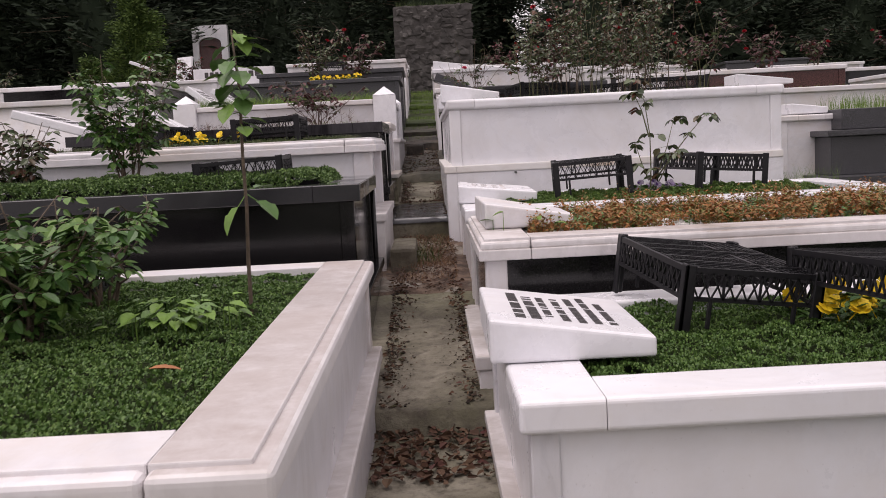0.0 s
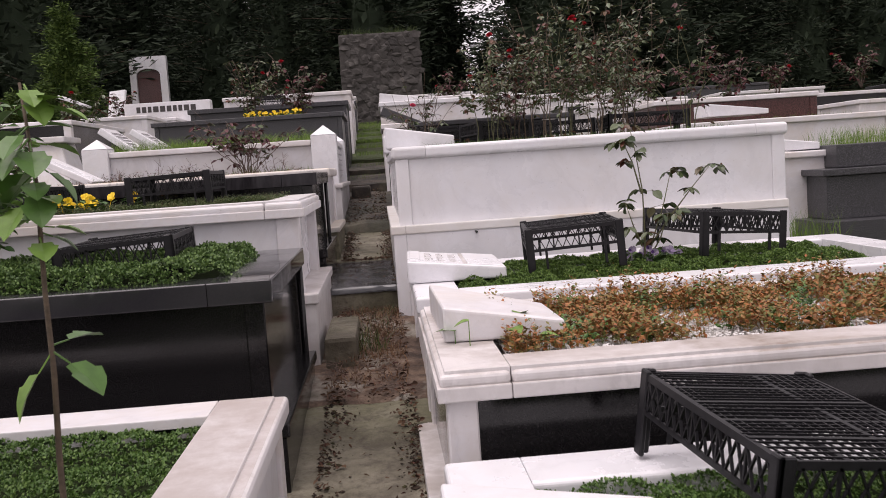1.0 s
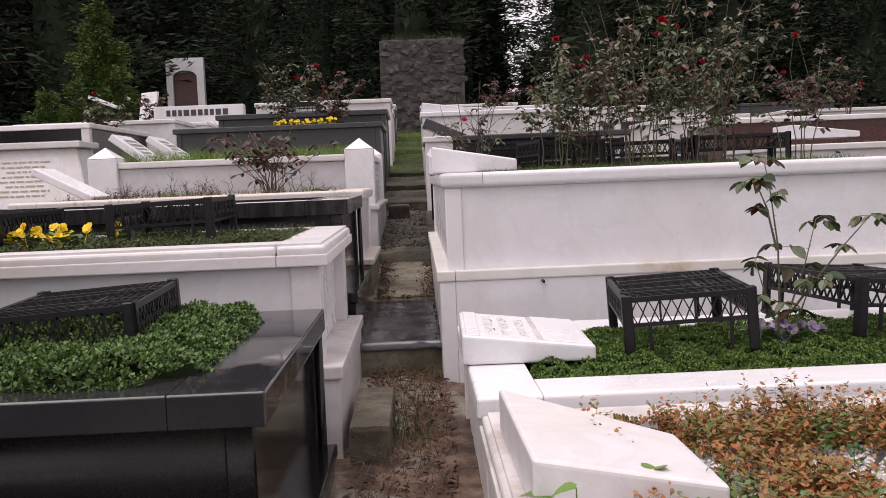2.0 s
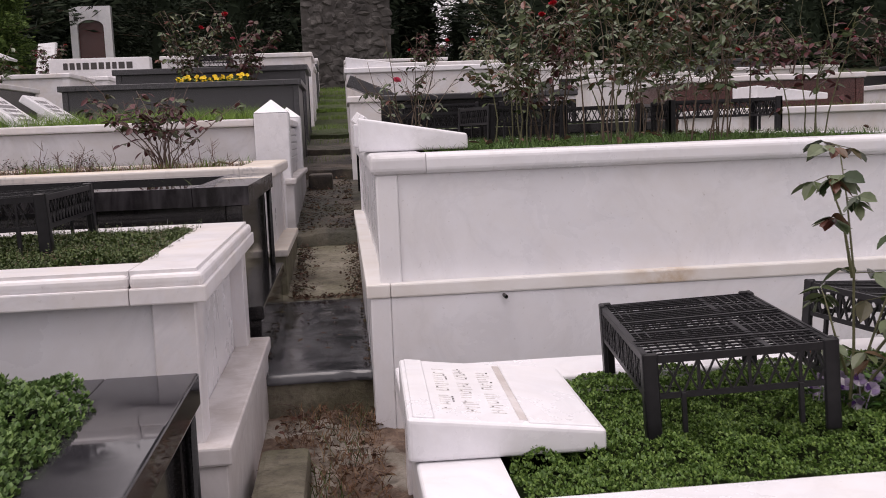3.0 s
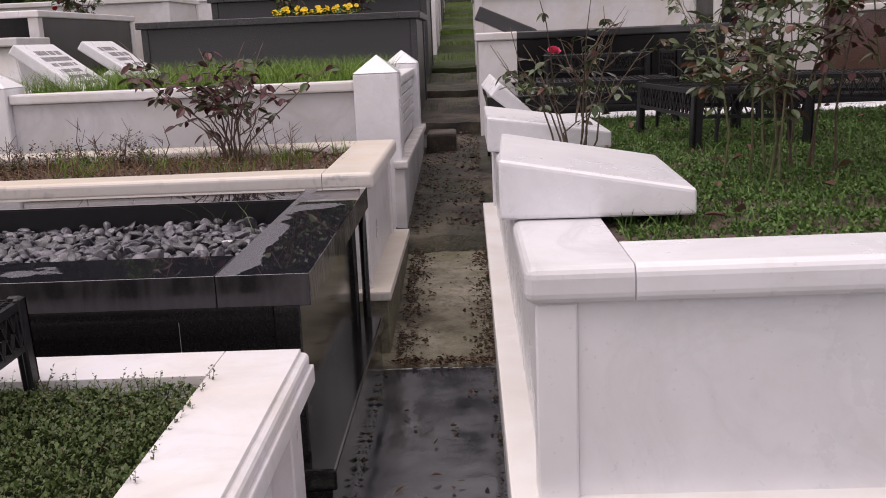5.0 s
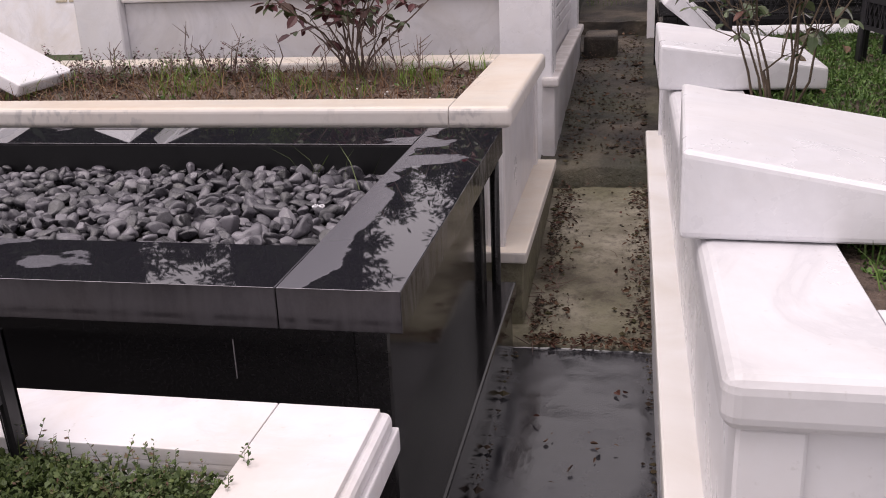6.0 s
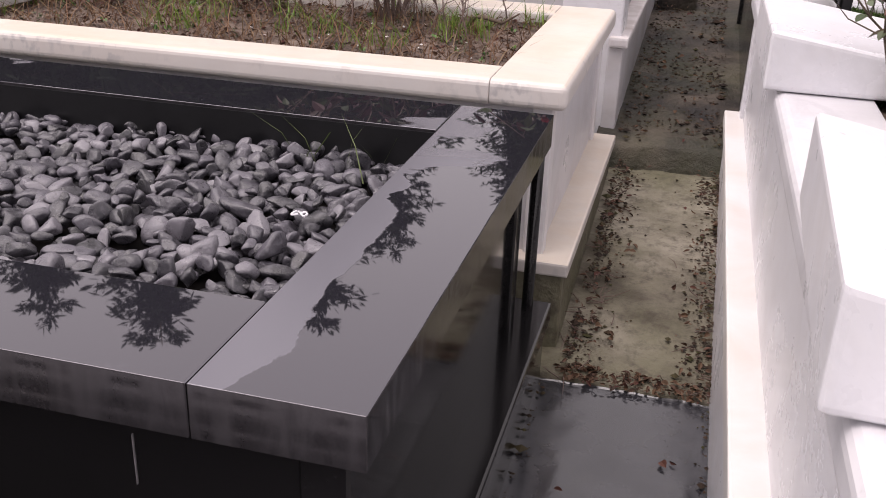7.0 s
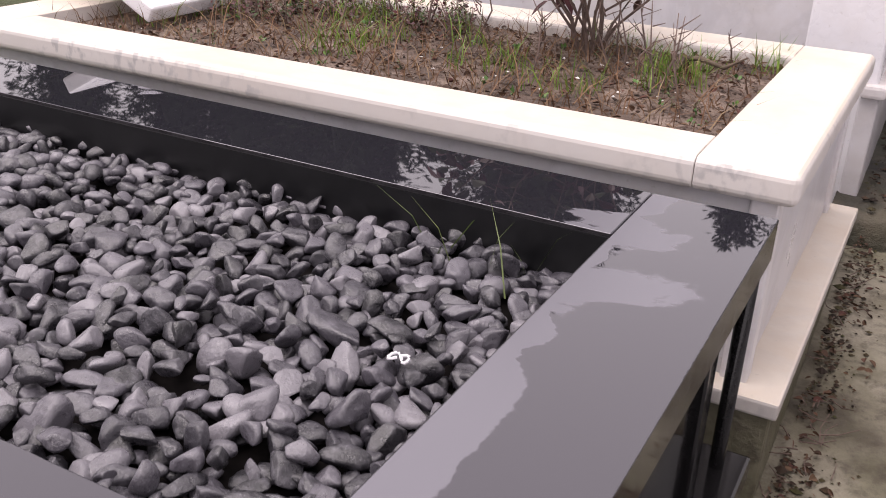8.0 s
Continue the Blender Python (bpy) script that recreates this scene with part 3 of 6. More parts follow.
def bush(name, label, category, base, height, spread, stems, leaves, leaf, seed, leaf_mat, stem_mat=STEM, blooms=0, bloom_mat=RED, bloom=0.06, thick=0.006, low=0.25, split=3, gather=0.04, forks=0.5):
    """A shrub: bent, forking, tapered stems with leaves along them and blooms at their tips."""
    rng = np.random.default_rng(seed)
    root = thing(name, base, label, category)
    b = Vector(base)
    lb, ld, tips = [], [], []
    for s in range(stems):
        heap = Heap()
        a = 2 * math.pi * (s + rng.uniform(0, 0.9)) / stems
        start = b + Vector((math.cos(a), math.sin(a), 0)) * gather * rng.uniform(0.2, 1)
        lean = spread * rng.uniform(0.25, 1.0)
        top = height * rng.uniform(0.62, 1.0)
        end = b + Vector((math.cos(a) * lean, math.sin(a) * lean, top))
        pts = []
        for i in range(6):
            t = i / 5
            p = start.lerp(end, t) + Vector((math.cos(a), math.sin(a), 0)) * (-0.18 * lean * math.sin(t * math.pi)) + Vector(rng.normal(0, 0.012 + 0.01 * t, 3)) * (1 if 0 < i else 0)
            pts.append(p)
        pts[0].z = b.z - 0.02
        heap.add(*tube(pts, [thick * (1.0 - 0.72 * i / 5) for i in range(6)], 5))
        lines = [pts]
        for k in range(split):
            if rng.random() > forks:
                continue
            i = rng.integers(2, 5)
            p = pts[i]
            a2 = a + rng.normal(0, 1.1)
            q = p + Vector((math.cos(a2), math.sin(a2), rng.uniform(0.5, 1.6))) * height * rng.uniform(0.1, 0.24)
            m = p.lerp(q, 0.5) + Vector(rng.normal(0, 0.01, 3))
            heap.add(*tube([p, m, q], [thick * 0.5, thick * 0.38, thick * 0.2], 4))
            lines.append([p, m, q])
        for ln in lines:
            tips.append(ln[-1])
            for i in range(len(ln) - 1):
                count = rng.poisson(leaves / (stems * (5 + split * forks)))
                for _ in range(count):
                    t = rng.random()
                    p = ln[i].lerp(ln[i + 1], t)
                    if p.z < b.z + height * low * rng.uniform(0.5, 1.2):
                        continue
                    aa = rng.uniform(0, 2 * math.pi)
                    d = Vector((math.cos(aa), math.sin(aa), rng.uniform(-0.5, 0.5))).normalized()
                    stalk = leaf * rng.uniform(0.4, 1.4)
                    e = p + d * stalk
                    heap.add(*tube([p, e], [0.0014, 0.0009], 3))
                    sd = d.cross(Vector((0, 0, 1)))
                    droop = Vector((0, 0, rng.uniform(-0.7, 0.05)))
                    lb.append(e), ld.append(d + droop)
                    if rng.random() < 0.75:
                        lb.append(p + d * stalk * 0.6), ld.append(sd + d * 0.4 + droop)
                        lb.append(p + d * stalk * 0.6), ld.append(-sd + d * 0.4 + droop)
        raw("stem", heap.v, heap.f, stem_mat, root, smooth=True)
    if lb:
        lb, ld = np.array([tuple(p) for p in lb]), np.array([tuple(p) for p in ld])
        ln = leaf * rng.uniform(0.65, 1.25, len(lb))
        v, f = leaf_blades(rng, lb, ld, np.tile([[0, 0, 1.0]], (len(lb), 1)) + rng.normal(0, 0.35, lb.shape), ln, ln * 0.28, 0.25)
        fo = raw("foliage", v, f, leaf_mat, root)
        tagged(fo, kind="stuff")
    order = rng.permutation(len(tips))
    for k in range(min(blooms, len(tips))):
        heap = Heap()
        p = tips[order[k]]
        petals(heap, rng, p, bloom * rng.uniform(0.75, 1.15), facing=(rng.normal(0, 0.4), rng.normal(-0.3, 0.4), 1))
        raw("bloom", heap.v, heap.f, bloom_mat, root)
    return root


# ---- ground, path, far ground ----
def ground_z(y):
    return 0.045 + 0.1 * max(-6.0, min(y, 62.0))


def build_ground_sheet():
    xs = [-400, -150, -70, -40, -25, -15, -10, -7, -5, -4, -3, -2, -1, 0, 1, 2, 3, 4, 5, 7, 10, 15, 25, 40, 70, 150, 400]
    ys = [-400, -120, -50, -25, -12, -6, -3, 0, 2, 4, 6, 8, 10, 12, 14, 16, 18, 20, 23, 26, 30, 35, 42, 50, 62, 90, 160, 500]
    v = [(x, y, ground_z(y) - 0.16 + 0.05 * noise.noise((x * 0.7, y * 0.7, 3))) for y in ys for x in xs]
    w = len(xs)
    f = [(j * w + i, j * w + i + 1, (j + 1) * w + i + 1, (j + 1) * w + i) for j in range(len(ys) - 1) for i in range(w - 1)]
    tagged(raw("ground", v, f, GROUND, smooth=True), "sloping brown and green cemetery hillside ground", "ground", kind="structure")


def path_piece(parent, name, x0, x1, y0, y1, z0, z1, material, rough, depth=0.3, label=""):
    """One length of the stepped path, uneven on top."""
    fine = y1 < 12 and y0 > 0
    nx, ny = (28, int((y1 - y0) / 0.022)) if fine else (9, max(8, int((y1 - y0) / 0.05)))
    v, f = [], []
    for j in range(ny + 1):
        for i in range(nx + 1):
            x, y = x0 + (x1 - x0) * i / nx, y0 + (y1 - y0) * j / ny
            e = min(j, ny - j, 2) / 2
            jag = 0.012 * noise.noise((x * 14, y0 * 3, 2)) if j in (0, ny) else 0
            v.append((x, y + jag, z0 + (z1 - z0) * j / ny + rough * (noise.noise((x * 6, y * 6, 1)) + 0.5 * noise.noise((x * 19, y * 19, 5)) + (0.35 * noise.noise((x * 47, y * 47, 9)) if fine else 0)) - rough * 0.8 * (1 - e)))
    w = nx + 1
    for j in range(ny):
        for i in range(nx):
            f.append((j * w + i, j * w + i + 1, (j + 1) * w + i + 1, (j + 1) * w + i))
    for row in (0, ny):
        b = len(v)
        v.extend((v[row * w + i][0], v[row * w + i][1], z0 - depth) for i in range(w))
        f.extend((b + i, b + i + 1, row * w + i + 1, row * w + i) for i in range(nx))
    return raw(name, v, f, material, parent, label, smooth=fine)


build_ground_sheet()
pavement = thing("pavement", (0, 0, 0), "narrow stepped concrete path between the graves", "path", kind="structure")
path_piece(pavement, "path_length", -0.62, 0.5, -4.0, 2.90, 0.20, 0.255, CONCRETE, 0.012)
path_piece(pavement, "path_length", -0.42, 0.32, 2.93, 4.42, 0.335, 0.50, CONCRETE, 0.010)
path_piece(pavement, "path_length", -0.42, 0.32, 4.42, 6.12, 0.50, 0.595, LITTERED, 0.016, label="broken concrete length of path under soil")
path_piece(pavement, "stone_slab", -0.34, 0.30, 6.10, 7.53, 0.735, 0.742, SLAB, 0.002, depth=0.035, label="wet dark stone slab")
part("slab_base", box(-0.34, 0.30, 6.112, 7.52, 0.3, 0.699, 0.008, 2), CONCRETE, pavement)
path_piece(pavement, "path_length", -0.34, 0.30, 7.54, 8.83, 0.748, 0.862, CONCRETE, 0.007)
path_piece(pavement, "path_length", -0.34, 0.30, 8.85, 11.60, 0.94, 1.15, DAMP, 0.016)
path_piece(pavement, "path_length", -0.36, 0.30, 11.62, 13.05, 1.24, 1.34, DAMP, 0.012)
path_piece(pavement, "path_length", -0.40, 0.30, 13.07, 14.60, 1.40, 1.50, DAMP, 0.012)
path_piece(pavement, "path_length", -0.45, 0.35, 14.62, 19.0, 1.56, 1.92, GROUND, 0.02)
path_piece(pavement, "path_length", -0.45, 0.35, 19.02, 26.0, 1.99, 2.62, GROUND, 0.03)
part("stone_block", box(-0.24, -0.10, 4.95, 5.55, 0.45, 0.66, 0.02, 2), CONCRETE, pavement)
part("stone_block", box(-0.26, -0.06, 10.9, 11.25, 0.95, 1.22, 0.02, 2), DAMP, pavement)
grass_patch("grass_strip", "green grass growing on the upper path", -0.4, 0.3, 14.7, 25.5, 1.55, 100, 0.06, GRASS, 3)
for k in range(9):
    ya = 12.2 + k * 1.4
    grass_patch("grass_strip", "green grass growing on the upper path", -0.38, 0.28, ya, ya + 1.4, (1.26 if ya < 13 else 1.42 if ya < 14.5 else 0.105 * ya + 0.02) + 0.02, 700 if k > 1 else 300, 0.07, GRASS, 30 + k)


# ---- graves ----
def grave(label, s, xp, xf, y0, y1, zb, zt, rim, wall, post, rim_w=0.18, rim_wy=0.17, rim_h=0.065, over=0.02, post_w=0.08,
          ledges=(), soil_z=None, moulded=False, bev=0.012, name="raised_grave", soil=SOIL, panel_in=0.012, base=None, side_rim=None, ledge_stone=None, notch=0.0, side_in=None):
    """A raised grave: corner posts, recessed panels, rim slabs laid on top, a bed inside; ledges are (z, out, height)."""
    root = thing(name, ((xp + xf) / 2, (y0 + y1) / 2, zb), label, "grave", "raised graves along the path")
    bp, bf, b0, b1 = xp + s * over, xf - s * over, y0 + over, y1 - over - notch
    zr = zt - rim_h
    for x in (bp, bf - s * post_w):
        for y in (b0, b1 - post_w):
            part("corner_post", box(x, x + s * post_w, y, y + post_w, zb, zr, 0.004), post, root)
    i, th = panel_in, 0.05
    part("front_panel", box(bp + s * post_w, bf - s * post_w, b0 + i, b0 + i + th, zb, zr, 0.002), wall, root)
    part("back_panel", box(bp + s * post_w, bf - s * post_w, b1 - i - th, b1 - i, zb, zr, 0.002), wall, root)
    si = i if side_in is None else side_in
    part("side_panel", box(bp + s * si, bp + s * (si + th), b0 + post_w, b1 - post_w, zb, zr, 0.002), wall, root)
    part("side_panel", box(bf - s * (i + th), bf - s * i, b0 + post_w, b1 - post_w, zb, zr, 0.002), wall, root)

    def slab(nm, xa, xb, ya, yb, ins, stone=None, joints=()):
        stone = stone or rim
        if not moulded:
            return part(nm, jointed_slab(xa, xb, ya, yb, zr, zt, bev, joints), stone, root)
        if moulded == "nosed":
            lo = box(xa, xb, ya, yb, zr, zt - 0.008, 0.017, 4)
            box(xa + ins[0] * 1.5, xb - ins[1] * 1.5, ya + ins[2] * 1.5, yb - ins[3] * 1.5, zr + 0.02, zt, 0.003, 2, lo)
            return part(nm, lo, stone, root)
        lo = box(xa, xb, ya, yb, zr, zr + rim_h * 0.5, 0.004, 2)
        for f0, z0, z1, r in ((0.28, zr + rim_h * 0.44, zt - 0.009, min(0.016, rim_h * 0.22)), (0.95, zt - 0.02, zt, 0.002)):
            box(xa + ins[0] * f0, xb - ins[1] * f0, ya + ins[2] * f0, yb - ins[3] * f0, z0, z1, r, 4, lo)
        return part(nm, lo, rim, root)
    m = 0.022
    g = 0.0015
    xa, xb = sorted((xp, xp + s * rim_w))
    slab("rim_slab", xa, xb, y0, y1, (m if s > 0 else 0, m if s < 0 else 0, m, m), side_rim, (xp + s * rim_w,))
    xa, xb = sorted((xf, xf - s * rim_w))
    slab("rim_slab", xa, xb, y0, y1, (m if s < 0 else 0, m if s > 0 else 0, m, m), None, (xf - s * rim_w,))
    xa, xb = sorted((xp + s * (rim_w + g), xf - s * (rim_w + g)))
    slab("rim_slab", xa, xb, y0, y0 + rim_wy, (0, 0, m, 0), None, (xa, xb))
    slab("rim_slab", xa, xb, y1 - rim_wy, y1, (0, 0, 0, m), None, (xa, xb))
    ledge_stone = ledge_stone or (MARBLE_WORN if post in (MARBLE, MARBLE_GREY) else post)
    for z, o, h in ledges:
        part("ledge", box(xp - s * o, bp + s * max(0.03, si), y0 - o * 0.4, y1 + o * 0.4, z - h, z, 0.006, 2), ledge_stone, root)
        part("ledge", box(bp + s * (max(0.03, si) + 0.001), bf, y0 - o * 0.4, b0 + 0.03, z - h, z, 0.006, 2), ledge_stone, root)
        part("plinth", box(xp - s * (o - 0.012), bp + s * 0.03, y0 - o * 0.2, y1 + o * 0.2, zb, z - h, 0.003), base or wall, root)
        part("plinth", box(bp + s * 0.031, bf, y0 - o * 0.2, b0 + 0.03, zb, z - h, 0.003), base or wall, root)
    sz = zt - 0.05 if soil_z is None else soil_z
    bed = box(bp + s * (i + th), bf - s * (i + th), b0 + i + th, b1 - i - th, sz - 0.25, sz, 0)
    part("bed", bed, soil, root)
    return root


def tablet(label, at, rz, ry=0.0, rx=0.0, w=0.40, d=0.56, t0=0.125, t1=0.055, material=MARBLE_CLEAN, lines=0, ink=INK, ends=None, group="lying grave tablets"):
    """A wedge-shaped stone tablet, thick at its head, with rows of cut letters."""
    root = thing("grave_tablet", (0, 0, 0), label, "gravestone", group)
    bm = bmesh.new()
    e0, e1 = ends or (0, d)
    vs = [bm.verts.new(p) for p in ((0, 0, 0), (w, e0, 0), (w, e1, 0), (0, d, 0), (0, 0, t0), (w, e0, t1), (w, e1, t1), (0, d, t0))]
    for q in ((3, 2, 1, 0), (4, 5, 6, 7), (0, 1, 5, 4), (1, 2, 6, 5), (2, 3, 7, 6), (3, 0, 4, 7)):
        bm.faces.new([vs[k] for k in q])
    bmesh.ops.bevel(bm, geom=bm.edges[:], offset=0.010, segments=3, profile=0.6, affect="EDGES")
    part("slab", bm, material, root)
    rng = random.Random(int(at[1] * 100))
    slope = (t1 - t0) / w
    for k in range(lines):
        xc = 0.06 + (w - 0.12) * (k + 0.2) / lines
        hgt = (w - 0.12) / lines * (0.66 if k < 2 else 0.5)
        y, end = 0.07 + 0.05 * rng.random(), d - 0.06 - 0.10 * rng.random()
        while y < end:
            lw = rng.uniform(0.004, 0.011)
            if rng.random() > 0.12:
                x = xc + hgt / 2
                z = t0 + slope * x
                own = box(xc, xc + hgt, y, y + lw, z - 0.004, z + 0.0022, 0, 1)
                for vv in own.verts:
                    vv.co.z += slope * (vv.co.x - x)
                part("letter_bar", own, ink, root)
            y += lw + 0.010
    root.matrix_basis = pose(at[0], at[1], at[2], rx, ry, rz)
    return root


MARBLE_VEIN = marble("boldly_veined_marble", (0.68, 0.67, 0.695), (0.42, 0.39, 0.37), 0.26, 0.3, 0.3)



def build_rust_ledge(n, l, p):
    """White marble with one patch of brown run-off."""
    co, off, ln = n.new("ShaderNodeTexCoord"), n.new("ShaderNodeMapping"), n.new("ShaderNodeVectorMath")
    off.inputs["Location"].default_value, off.inputs["Scale"].default_value = (0.55, 0, 0), (5.0, 0, 0)
    ln.operation = "LENGTH"
    l.new(co.outputs["Object"], off.inputs["Vector"])
    l.new(off.outputs["Vector"], ln.inputs[0])
    near = n.new("ShaderNodeMapRange")
    near.inputs["From Min"].default_value, near.inputs["From Max"].default_value = 0.75, 0.1
    l.new(ln.outputs["Value"], near.inputs["Value"])
    blot = ramp(n, l, noise_tex(n, l, 9.0, 6, 0.65), [(0.38, grey3(0.15)), (0.6, grey3(0.9))])
    soft_n = noise_tex(n, l, 4.0, 6, 0.6, distortion=0.6)
    c = ramp(n, l, soft_n, [(0.35, (0.75, 0.73, 0.72)), (0.7, (0.66, 0.62, 0.58))])
    c = mix(n, l, times(n, l, near.outputs["Result"], blot), c, (0.42, 0.27, 0.12))
    l.new(c, p.inputs["Base Color"])
    p.inputs["Roughness"].default_value = 0.4


MARBLE_RUST = mat("white_marble_with_brown_runoff", build_rust_ledge)

# left row
grave("white marble raised grave with worn pinkish rim and green planting", -1, -0.227, -2.45, 1.055, 3.345, -0.1, 0.802, MARBLE, MARBLE_GREY, MARBLE, 0.175, 0.19, 0.06, 0.022, 0.07, ledges=((0.47, 0.012, 0.05),), moulded="nosed", soil=MOSS, side_rim=MARBLE_TRODDEN)
GRAVE_B = grave("polished black granite raised grave overgrown with green sedum", -1, -0.288, -2.45, 3.675, 4.85, 0.2, 1.068, BLACK_SATIN, BLACK, BLACK, 0.19, 0.17, 0.07, 0.03, 0.06, ledges=((0.63, 0.02, 0.04),), bev=0.005, soil=MOSS)
grave("white marble raised grave with moulded rim and green planting", -1, -0.287, -2.45, 5.02, 6.205, 0.3, 1.266, MARBLE, MARBLE_CLEAN, MARBLE, 0.17, 0.16, 0.078, 0.03, 0.10, ledges=((0.85, 0.035, 0.045),), moulded=True, base=MARBLE_WORN, soil=MOSS, side_in=0.045)
GRAVE_D = grave("polished wet black granite raised grave filled with dark pebbles", -1, -0.308, -2.45, 6.335, 7.52, 0.45, 1.382, BLACK_WET, BLACK, BLACK, 0.2, 0.2, 0.070, 0.03, 0.06, ledges=((0.94, 0.03, 0.05),), bev=0.0015, soil_z=1.279, soil=GAP_SHADE_BED, notch=0.11)
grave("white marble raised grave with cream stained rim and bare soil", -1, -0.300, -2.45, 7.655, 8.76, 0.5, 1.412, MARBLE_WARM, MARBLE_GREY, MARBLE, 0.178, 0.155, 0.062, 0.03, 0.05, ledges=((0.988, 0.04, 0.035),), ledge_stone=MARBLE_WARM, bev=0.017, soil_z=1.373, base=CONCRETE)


def inner_dark_sheets():
    # Added thin sheets, no real part: they darken the rim's mirroring inner faces.
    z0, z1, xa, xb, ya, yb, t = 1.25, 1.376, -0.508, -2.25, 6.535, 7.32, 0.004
    part("lining", box(xa - t, xa, ya, yb, z0, z1, 0), INNER_DARK, GRAVE_D)
    part("lining", box(xb, xb + t, ya, yb, z0, z1, 0), INNER_DARK, GRAVE_D)
    part("lining", box(xb + t, xa - t, ya, ya + t, z0, z1, 0), INNER_DARK, GRAVE_D)
    part("lining", box(xb + t, xa - t, yb - t, yb, z0, z1, 0), INNER_DARK, GRAVE_D)


inner_dark_sheets()


def rods():
    for g, x, y, z0, z1 in ((GRAVE_B, -0.308, 4.815, 0.63, 0.998), (GRAVE_D, -0.326, 7.475, 0.94, 1.311)):
        v, f = tube([(x, y, z0), (x, y, z1)], [0.013, 0.013], 14)
        raw("corner_column", v, f, BLACK, g, smooth=True)


rods()


def post_grave():
    """The white grave with pyramid-capped corner posts."""
    y0, y1, xr, xl, zb = 8.99, 11.0, -0.295, -2.41, 0.8
    root = thing("raised_grave", ((xr + xl) / 2, (y0 + y1) / 2, zb), "white marble grave with pyramid-topped corner posts and grass", "grave", "raised graves along the path")
    w = 0.215
    for x in (xr - w, xl):
        for y in (y0, y1 - w):
            bm = box(x, x + w, y, y + w, zb, 1.702, 0.006, 1)
            tip = [bm.verts.new(p) for p in ((x, y, 1.704), (x + w, y, 1.704), (x + w, y + w, 1.704), (x, y + w, 1.704), (x + w / 2, y + w / 2, 1.789))]
            for q in ((0, 1, 4), (1, 2, 4), (2, 3, 4), (3, 0, 4), (3, 2, 1, 0)):
                bm.faces.new([tip[k] for k in q])
            part("corner_post", bm, MARBLE_CLEAN, root)
    for ya, yb in ((y0 + 0.05, y0 + 0.12), (y1 - 0.12, y1 - 0.05)):
        part("wall_panel", box(xl + w, xr - w, ya, yb, zb, 1.62, 0.004), MARBLE_GREY, root)
        part("rim_slab", box(xl + w + 0.002, xr - w - 0.002, ya - 0.03, yb + 0.03, 1.622, 1.67, 0.01, 2), MARBLE, root)
    for xa, xb in ((xr - 0.12, xr - 0.05), (xl + 0.05, xl + 0.12)):
        part("wall_panel", box(xa, xb, y0 + w, y1 - w, zb, 1.62, 0.004), MARBLE_GREY, root)
        part("rim_slab", box(xa - 0.03, xb + 0.03, y0 + w + 0.002, y1 - w - 0.002, 1.622, 1.67, 0.01, 2), MARBLE, root)
    for k in range(5):
        z = 1.35 + 0.052 * k
        part("cladding_strip", box(xr - 0.055, xr - 0.035, y0 + w, y1 - w, z, z + 0.044, 0.003), MARBLE_GREY, root)
    part("ledge", box(xr - 0.04, xr + 0.03, y0 - 0.03, y1 + 0.03, 1.245, 1.283, 0.01, 2), MARBLE_WORN, root)
    part("plinth", box(xr - 0.04, xr + 0.012, y0 - 0.01, y1 + 0.02, 0.8, 1.245, 0.004), MARBLE_GREY, root)
    part("bed", box(xl + 0.1, xr - 0.1, y0 + 0.1, y1 - 0.1, 1.2, 1.605, 0), SOIL, root)


post_grave()
grave("dark grey granite raised grave", -1, -0.30, -2.43, 11.62, 12.95, 1.0, 2.06, GRANITE, GRANITE, GRANITE, 0.16, 0.15, 0.05, 0.03, 0.05, bev=0.005)
grave("dark grey granite raised grave", -1, -0.30, -2.40, 13.6, 14.9, 1.2, 2.33, GRANITE, GRANITE, GRANITE, 0.16, 0.15, 0.06, 0.03, 0.06, bev=0.005)

# right row
grave("white marble raised grave with dark green mat planting inside", 1, 0.150, 2.3, 1.68, 2.98, -0.1, 0.692, MARBLE_CLEAN, MARBLE_CLEAN, MARBLE_GREY, 0.174, 0.19, 0.070, 0.022, 0.06, ledges=((0.32, 0.012, 0.04),), bev=0.012, soil=MOSS)
grave("white marble raised grave with black granite panels and moulded rim", 1, 0.152, 2.3, 3.085, 4.22, 0.0, 0.875, MARBLE_WORN, BLACK, MARBLE, 0.18, 0.17, 0.075, 0.022, 0.075, ledges=((0.47, 0.03, 0.05),), moulded=True, soil=GRAVEL_BED, base=MARBLE)
grave("white marble raised grave with green mat planting inside", 1, 0.150, 2.3, 4.25, 5.46, 0.2, 0.90, MARBLE_CLEAN, MARBLE, MARBLE, 0.17, 0.205, 0.06, 0.02, 0.07, bev=0.010, soil=MOSS)
TALL = grave("tall two-tier white marble double grave planted with roses", 1, 0.120, 2.27, 5.90, 8.95, 0.3, 1.482, MARBLE_CLEAN, MARBLE_CLEAN, MARBLE_CLEAN, 0.18, 0.20, 0.065, 0.018, 0.07, ledges=((1.066, 0.03, 0.045),), bev=0.02, soil_z=1.46, side_rim=MARBLE_VEIN, ledge_stone=MARBLE_RUST)
grave("black granite raised grave", 1, 0.13, 2.27, 9.15, 10.75, 0.7, 1.56, BLACK, BLACK, BLACK, 0.18, 0.17, 0.06, 0.02, 0.06, bev=0.005)
grave("black granite raised grave with broad white marble corner posts", 1, 0.10, 2.2, 11.45, 12.75, 1.0, 1.88, BLACK_SATIN, BLACK, MARBLE, 0.3, 0.16, 0.06, 0.02, 0.28, side_rim=MARBLE)
